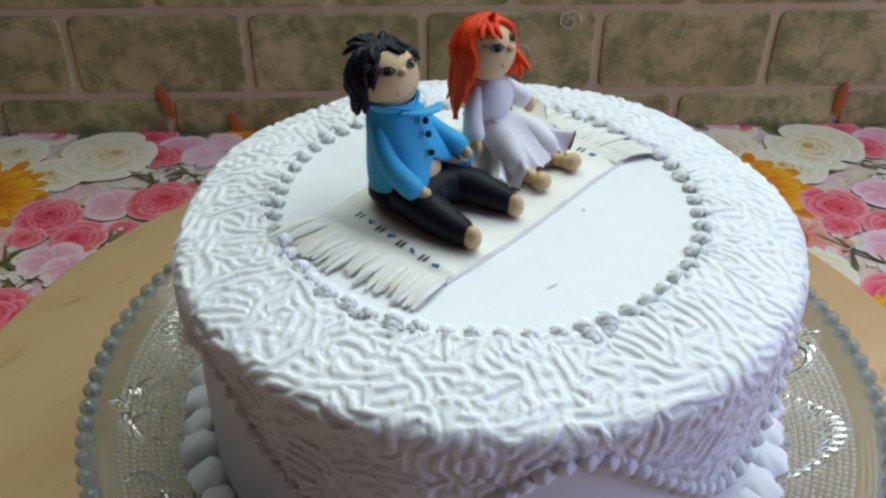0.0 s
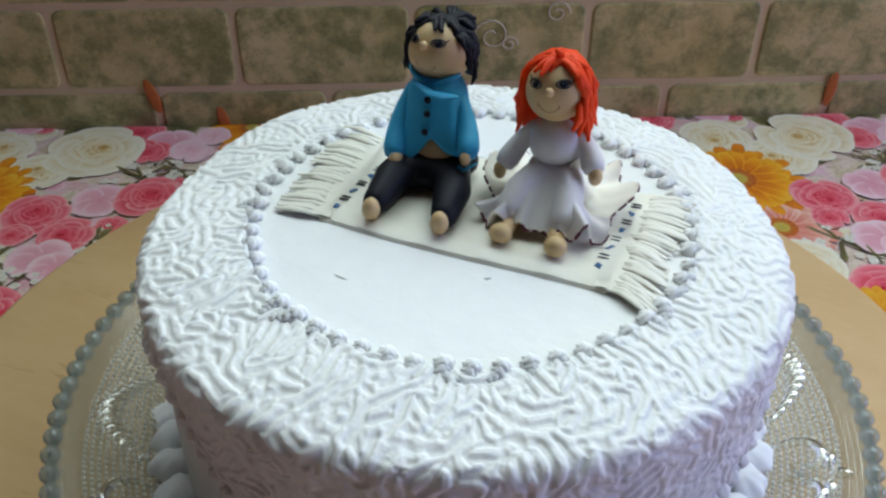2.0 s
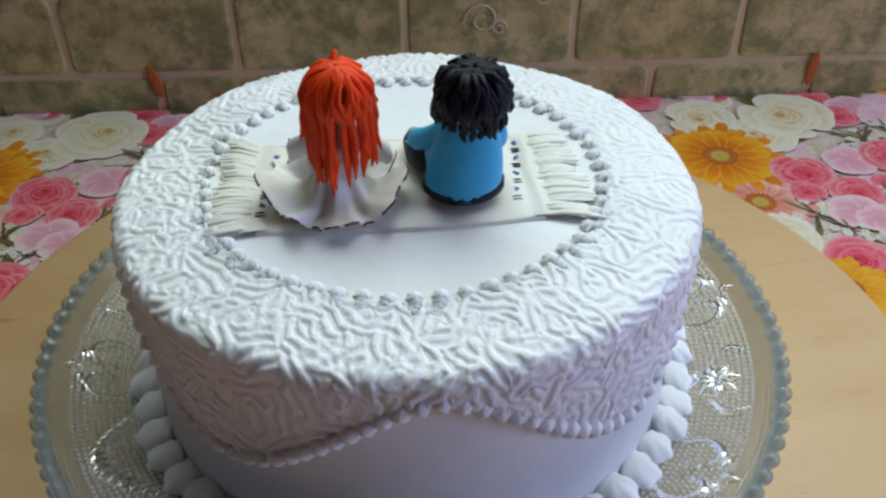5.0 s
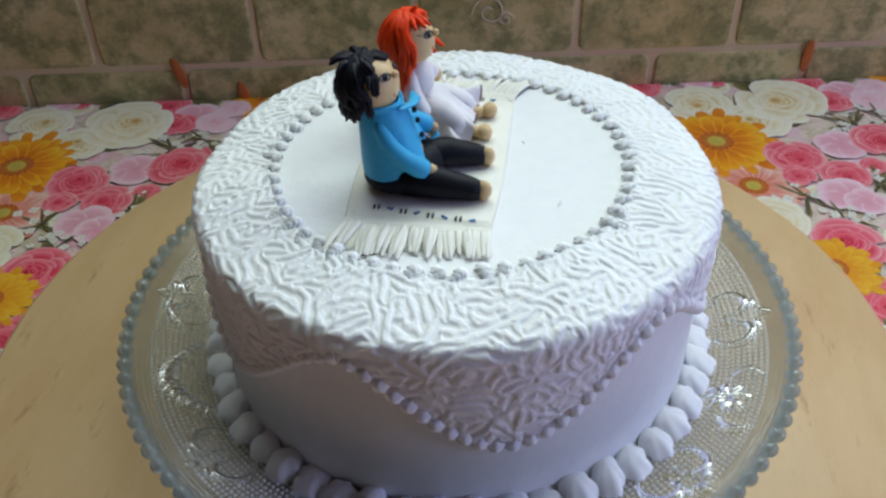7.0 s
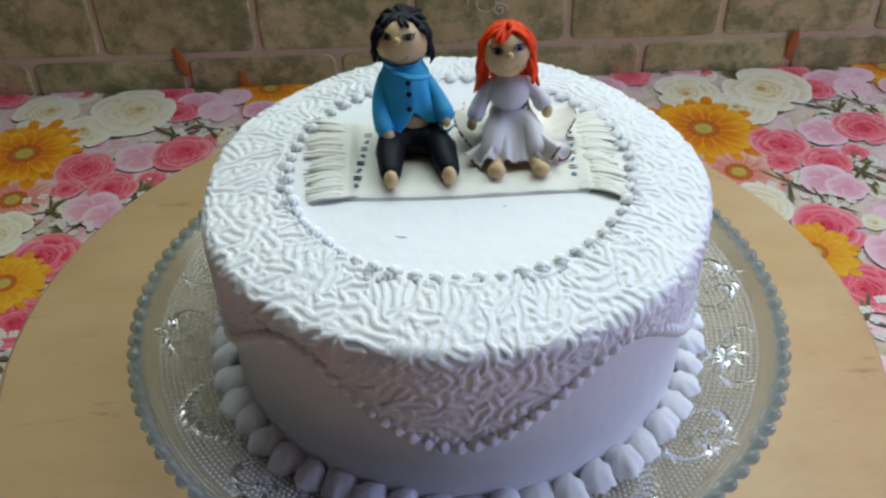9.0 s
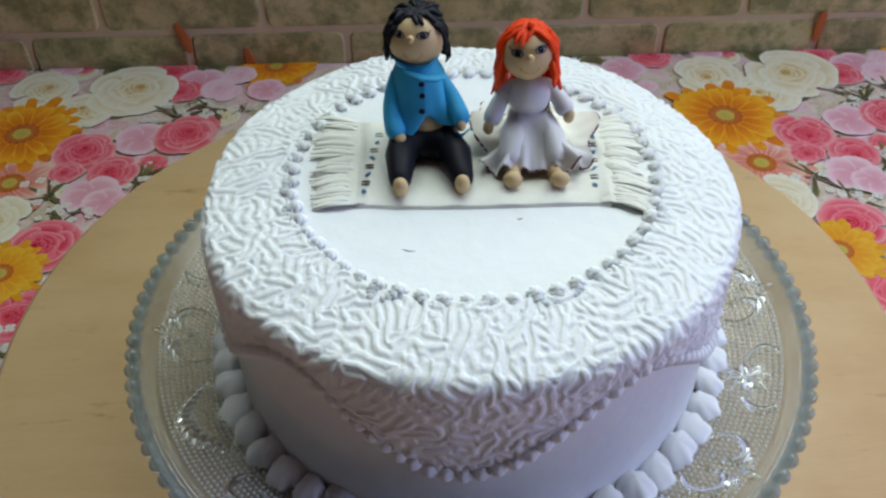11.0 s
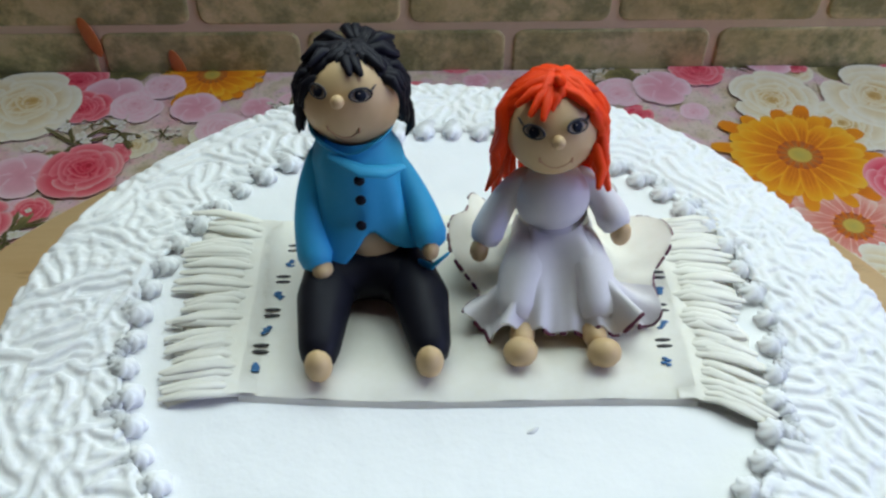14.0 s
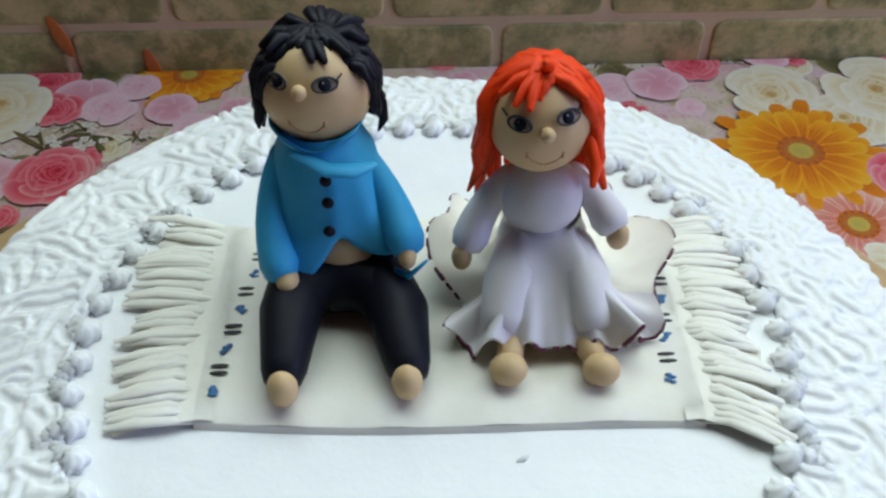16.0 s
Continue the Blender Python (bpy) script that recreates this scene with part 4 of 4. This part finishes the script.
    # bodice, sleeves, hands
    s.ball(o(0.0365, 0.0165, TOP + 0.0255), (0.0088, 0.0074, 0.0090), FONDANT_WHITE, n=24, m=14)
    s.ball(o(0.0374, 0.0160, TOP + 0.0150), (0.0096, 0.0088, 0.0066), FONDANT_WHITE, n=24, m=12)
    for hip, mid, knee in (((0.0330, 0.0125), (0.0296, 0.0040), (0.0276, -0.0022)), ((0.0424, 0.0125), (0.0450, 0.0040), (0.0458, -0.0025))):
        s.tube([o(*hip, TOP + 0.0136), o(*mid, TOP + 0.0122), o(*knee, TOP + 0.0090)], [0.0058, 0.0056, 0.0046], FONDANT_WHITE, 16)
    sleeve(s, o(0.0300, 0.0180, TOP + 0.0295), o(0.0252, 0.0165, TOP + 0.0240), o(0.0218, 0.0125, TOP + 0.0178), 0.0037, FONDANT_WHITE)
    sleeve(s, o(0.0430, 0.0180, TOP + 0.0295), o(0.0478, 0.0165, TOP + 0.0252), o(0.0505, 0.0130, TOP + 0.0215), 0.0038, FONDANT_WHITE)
    s.ball(o(0.0199, 0.0100, TOP + 0.0145), (0.0022, 0.0022, 0.0032), FLESH, n=12)
    s.ball(o(0.0522, 0.0105, TOP + 0.0190), (0.0024, 0.0024, 0.0034), FLESH, n=12)
    # head, face, hair
    c, radii = o(0.0352, 0.0180, 0.1842), (0.0101, 0.0098, 0.0104)
    s.ball(c, radii, FLESH, n=28, m=18)
    face(s, c, radii, ((-0.0048, 0.0044), (0.0038, 0.0056)), (0.0, 0.0034), -0.0040)
    hr = (0.0104, 0.0102, 0.0101)
    for k in range(54):
        a = 2 * math.pi * k / 54 + rng.uniform(-0.07, 0.07)
        deg = (math.degrees(a) - 270 + 180) % 360 - 180
        back = abs(deg)
        stop = 0.40 + 0.0045 * back + rng.uniform(-0.08, 0.20) if back < 66 else (1.6 if back < 110 else 1.85)
        hang = 0.0 if back < 66 else (0.0125 if back < 100 else 0.023)
        hair_strand(s, c, hr, a, rng.random(), stop + rng.uniform(-0.08, 0.08), hang * rng.uniform(0.45, 1.15), RED, rng, 0.0015)
    for deg, st in ((-66, 1.45), (-70, 1.5), (62, 1.4), (67, 1.5), (72, 1.55), (-74, 1.55)):
        hair_strand(s, c, hr, radians(270 + deg), 0.9, st, 0.011 * rng.uniform(0.6, 1.15), RED, rng, 0.0013)
    hair_strand(s, c, hr, radians(268), 0.3, 0.86, 0.0, RED, rng, 0.0013)
    hair_strand(s, c, hr, radians(262), 0.8, 0.80, 0.0, RED, rng, 0.0013)
    # loose locks at the cheek and a tuft on the crown
    for lock in (((0.0088, -0.0050, -0.0015), (0.0100, -0.0085, -0.0050), (0.0092, -0.0118, -0.0070)), ((0.0100, -0.0020, -0.0030), (0.0114, -0.0040, -0.0085), (0.0130, -0.0055, -0.0130)),
                 ((0.0098, -0.0035, 0.0010), (0.0110, -0.0060, -0.0050), (0.0102, -0.0078, -0.0105)), ((0.0, 0.0, 0.0100), (0.0004, -0.0012, 0.0126), (-0.0004, -0.0026, 0.0142))):
        s.tube([c + Vector(q) for q in lock], [0.0014, 0.0013, 0.0007], RED, 8)
    for k in range(14):
        a = rng.uniform(0, 2 * math.pi)
        p = c + Vector((0.002 * math.cos(a), 0.002 * math.sin(a), 0.0106))
        q = p + Vector((0.007 * math.cos(a + 0.4), 0.007 * math.sin(a + 0.4), -0.0024))
        s.tube([p, (p + q) / 2 + Vector((0, 0, 0.0008)), q], [0.001, 0.0012, 0.0007], RED, 7)
    return tagged(new("bride_figurine", s.mesh("bride_figurine")), "seated fondant figurine with red hair and white dress", "figurine")


turners = [turntable(), glass_plate(), cake(), towel(), groom(), bride()]


# ---- tablecloth ----
TILE_X, TILE_Y = 0.496, 0.42


class Print(Shape):
    """Flat printed petals, each laid a hair above the last."""

    level = 0.0

    def petal(self, cx, cy, way, length, width, mat, t0=0.0, t1=1.0, n=9, point=1.0):
        self.level += 0.0000001
        c, d = Vector((cx, cy)), Vector((math.cos(way), math.sin(way)))
        e = Vector((-d.y, d.x))
        pts, mid, tones = [], [], []
        for i in range(n):
            a = -1 + 2 * i / (n - 1)
            u = 1 - abs(a) ** (2.2 * point)
            q = d * (length * (0.12 + 0.88 * u)) + e * (width * math.sin(a * math.pi / 2) * (0.55 + 0.65 * math.sqrt(max(0.0, 1 - a * a))))
            pts.append(c + q), mid.append(c + q * 0.66)
        faces = [(0, 1 + i, 2 + i) for i in range(n - 1)] + [(1 + i, 1 + n + i, 2 + n + i, 2 + i) for i in range(n - 1)]
        self.put([(p.x, p.y, self.level) for p in [c] + mid + pts], faces, mat, [t0] + [t0 + 0.25 * (t1 - t0)] * n + [t1] * n)

    def spot(self, cx, cy, r, mat, t0=0.0, t1=1.0, n=10):
        self.level += 0.0000001
        pts = [(cx, cy, self.level)] + [(cx + r * math.cos(2 * math.pi * i / n), cy + r * math.sin(2 * math.pi * i / n), self.level) for i in range(n)]
        self.put(pts, [(0, 1 + i, 1 + (i + 1) % n) for i in range(n)], mat, [t0] + [t1] * n)


def rose(p, x, y, r, mat, rng):
    """A rose seen from above: loose outer petals, then ever tighter ones round a dark heart."""
    turn, sway = rng.uniform(0, 6), rng.uniform(0, 6)
    layers = 7 if mat == "cream" else 8
    for layer in range(layers):
        u = layer / layers
        k = (1.0, 0.80, 0.62, 0.50, 0.38, 0.27, 0.18, 0.11)[layer]
        count = 5 if layer < 2 else (4 if layer < 4 else 3)
        shift = 0.22 * r * u
        x0, y0 = x + shift * math.cos(sway), y + shift * math.sin(sway)
        for j in range(count):
            a = turn + layer * 1.3 + 2 * math.pi * j / count + rng.uniform(-0.3, 0.3)
            off = (0.34 if layer < 2 else 0.20) * r * k
            dark = max(0.0, (0.34 if layer < 2 else 0.16) - 0.16 * u + rng.uniform(-0.10, 0.10))
            rim = 1.0 - 0.30 * u + rng.uniform(-0.16, 0.0)
            wide = (0.58, 0.76) if layer < 2 else (0.80, 1.0)
            p.petal(x0 + off * math.cos(a), y0 + off * math.sin(a), a, r * k * rng.uniform(0.62, 0.80), r * k * rng.uniform(*wide), PRINTS[mat], dark, rim, 11, rng.uniform(0.7, 1.0))
    p.spot(x + 0.22 * r * math.cos(sway), y + 0.22 * r * math.sin(sway), r * 0.08, PRINTS[mat], 0.0, 0.1)


def gerbera(p, x, y, r, mat, rng, count=15):
    for layer in range(3):
        for j in range(count):
            a = 2 * math.pi * (j + 0.5 * layer) / count + rng.uniform(-0.08, 0.08)
            long, wide = r * (1 - 0.10 * layer) * rng.uniform(0.86, 1.06), r * rng.uniform(0.10, 0.14)
            p.petal(x, y, a, long, wide, PRINTS[mat], 0.0, (0.25, 0.6, 0.7)[layer] + 0.3 * rng.random(), 9, 1.5)
            for q in (-0.3, 0.3):
                p.petal(x, y, a + q * wide / long, long * 0.8, wide * 0.10, PRINTS[mat], 0.1, 0.5, 5, 1.5)
    p.spot(x, y, r * 0.27, PRINTS["eye"], 0.6, 1.0, 16)
    for j in range(14):
        a = 2 * math.pi * j / 14
        p.petal(x + 0.15 * r * math.cos(a), y + 0.15 * r * math.sin(a), a, r * 0.16, r * 0.03, PRINTS["orange"], 0.0, 0.3, 5)
    p.spot(x, y, r * 0.14, PRINTS["eye"], 0.0, 0.45, 14)


def bloom(p, x, y, r, mat, rng):
    for j in range(5):
        a = 2 * math.pi * j / 5 + rng.uniform(-0.3, 0.3)
        p.petal(x, y, a, r, r * 0.62, PRINTS[mat], 0.0, rng.uniform(0.7, 1.0))


def sprig(p, x, y, r, rng):
    for j in range(9):
        a = rng.uniform(0, 6.28)
        p.petal(x, y, a, r * rng.uniform(0.5, 1.1), r * 0.07, PRINTS["leaf"], 0.0, rng.uniform(0.2, 1.0), 5)
    for j in range(12):
        a, d = rng.uniform(0, 6.28), r * rng.uniform(0.2, 1.0)
        cx, cy = x + d * math.cos(a), y + d * math.sin(a)
        for q in range(4):
            p.petal(cx, cy, q * 1.57 + a, r * 0.14, r * 0.08, PRINTS["white"], 0.1, 1.0, 5)


def tablecloth():
    p, rng = Print(), random.Random(11)
    p.put([(-1.1, -0.75, 0), (1.1, -0.75, 0), (1.1, BACK_Y - 0.001, 0), (-1.1, BACK_Y - 0.001, 0)], [(0, 1, 2, 3)], CLOTH)
    p.level = 0.0001
    items = []
    for _ in range(330):
        items.append((rng.choice(["sprig", "sprig", "sprig", "pale", "leaf", "pale", "smallhot", "pale_rose", "smallcream"]), rng.uniform(0, TILE_X), rng.uniform(0, TILE_Y) - 0.07, rng.uniform(0.007, 0.016)))
    for _ in range(34):
        items.append((rng.choice(["hot", "cream", "pale_rose", "hot", "peach", "orange", "sprig", "cream"]), rng.uniform(0, TILE_X), rng.uniform(-0.06, 0.10), rng.uniform(0.018, 0.030)))
    for _ in range(16):
        items.append((rng.choice(["hot", "cream", "pale_rose", "sprig", "pale"]), rng.uniform(0.36, 0.52), rng.uniform(0.06, 0.30), rng.uniform(0.014, 0.024)))
    # the flowers round the cake, back row first
    items += [("orange", 0.376, 0.318, 0.034), ("hot", 0.169, 0.3176, 0.022), ("pale", 0.145, 0.300, 0.024), ("pale", 0.215, 0.328, 0.022), ("hot", 0.297, 0.314, 0.023),
              ("pale", 0.322, 0.297, 0.027), ("smallhot", 0.308, 0.286, 0.022), ("pale_rose", 0.338, 0.2865, 0.017), ("pale_rose", 0.3495, 0.306, 0.014), ("pale", 0.372, 0.285, 0.02),
              ("cream", 0.243, 0.262, 0.026), ("cream", 0.272, 0.289, 0.036), ("cream", 0.207, 0.291, 0.028), ("sprig", 0.312, 0.252, 0.024), ("sprig", 0.335, 0.262, 0.02),
              ("peach", 0.216, 0.180, 0.036), ("orange", 0.2065, 0.236, 0.045), ("pale", 0.292, 0.226, 0.026), ("hot", 0.256, 0.2125, 0.028), ("hot", 0.322, 0.230, 0.029),
              ("sprig", 0.246, 0.165, 0.026), ("sprig", 0.300, 0.176, 0.026), ("hot", 0.281, 0.1885, 0.023), ("smallhot", 0.250, 0.190, 0.016), ("pale", 0.273, 0.166, 0.027),
              ("pale", 0.283, 0.158, 0.02), ("sprig", 0.262, 0.140, 0.02), ("hot", 0.256, 0.117, 0.031), ("yellow", 0.238, 0.094, 0.030), ("cream", 0.216, 0.142, 0.026), ("pale", 0.29, 0.09, 0.03)]
    for ty in (0, 1):
        for tx in (-1, 0, -2):
            p.level = 0.0001
            for kind, x, y, r in items:
                x, y = x + tx * TILE_X, y - ty * TILE_Y
                r *= {"hot": 0.74, "pale_rose": 0.85, "pale": 0.72, "cream": 0.88}.get(kind, 1.0)
                g = random.Random(int(abs(x * 997) + abs(y * 3331)))
                if kind in ("hot", "cream"):
                    rose(p, x, y, r, kind, g)
                elif kind == "pale_rose":
                    rose(p, x, y, r, "pale", g)
                elif kind in ("orange", "peach", "yellow"):
                    gerbera(p, x, y, r, kind, g, 15 if kind != "peach" else 24)
                elif kind == "sprig":
                    sprig(p, x, y, r, g)
                elif kind == "smallcream":
                    rose(p, x, y, r * 0.8, "cream", g)
                elif kind == "smallhot":
                    rose(p, x, y, r * 0.7, "hot", g)
                else:
                    bloom(p, x, y, r, kind, g)
    for i, (x, y, z) in enumerate(p.verts):
        if y > BACK_Y - 0.0012:
            p.verts[i] = (x, BACK_Y - 0.0012, z)
    return tagged(new("tablecloth", p.mesh("tablecloth", smooth=False, uv=True)), "glossy tablecloth printed with roses and orange gerberas", "tablecloth")


tablecloth()

# ---- pieces of the wall ----
bm = brick_mesh()
for row in range(0, 8):
    z = 0.0290 + BRICK_H * (row - 0.5)
    shift = 0.0563 + BRICK_W / 2 if row % 2 == 0 else -0.2458 + BRICK_W / 2
    for k in range(-9, 10):
        x = shift + BRICK_W * k
        if abs(x) < 1.0 and z < 0.43:
            ob = part("brick", bm, wall)
            ob.matrix_basis = pose(x, BACK_Y, z)


def wall_petal():
    s = Shape()
    s.ball((0, 0, 0), (0.0042, 0.0006, 0.0135), PETAL_PRINT, n=12, m=10)
    return s.mesh("printed_petal")


pm = wall_petal()
for x, z, tilt in ((-0.187, 0.0250, -14), (0.2975, 0.0215, 4), (-0.140, 0.003, -10)):
    ob = part("printed_petal", pm, wall, "orange printed petal")
    ob.matrix_basis = pose(x, BACK_Y - 0.0016, z, 0, tilt, 0)
s = Shape()
for cx, cz, r0, sense in ((0.094, 0.082, 0.0085, 1), (0.050, 0.066, 0.013, -1), (0.062, 0.060, 0.006, 1)):
    pts = [(cx + sense * r0 * (1 - t / 11) * math.cos(t), BACK_Y - 0.0015, cz + r0 * (1 - t / 11) * math.sin(t)) for t in [0.45 * i for i in range(20)]]
    s.tube(pts, 0.0007, SWIRL_PRINT, 6, 0.5)
part("printed_swirl", s.mesh("printed_swirl"), wall, "pale printed swirl")


# ---- movement ----
def motions():
    turns = ((0.0, 48.1), (0.5, 30.5), (1.0, 13.6), (1.5, -5.6), (2.0, -24.0), (2.5, -45.4), (3.0, -71.2), (3.5, -100.0), (4.0, -126.4), (4.5, -151.4), (5.0, -176.4),
             (5.5, -201.6), (6.0, -227.2), (6.5, -253.2), (7.0, -279.4), (7.5, -305.4), (8.0, -330.1), (8.5, -350.8), (8.8, -356.6), (9.2, -359.6), (9.6, -360.0), (16.0, -360.0))
    for thing in turners:
        walk(thing, [(t, pose(AXIS[0], AXIS[1], 0, 0, 0, a)) for t, a in turns])


motions()
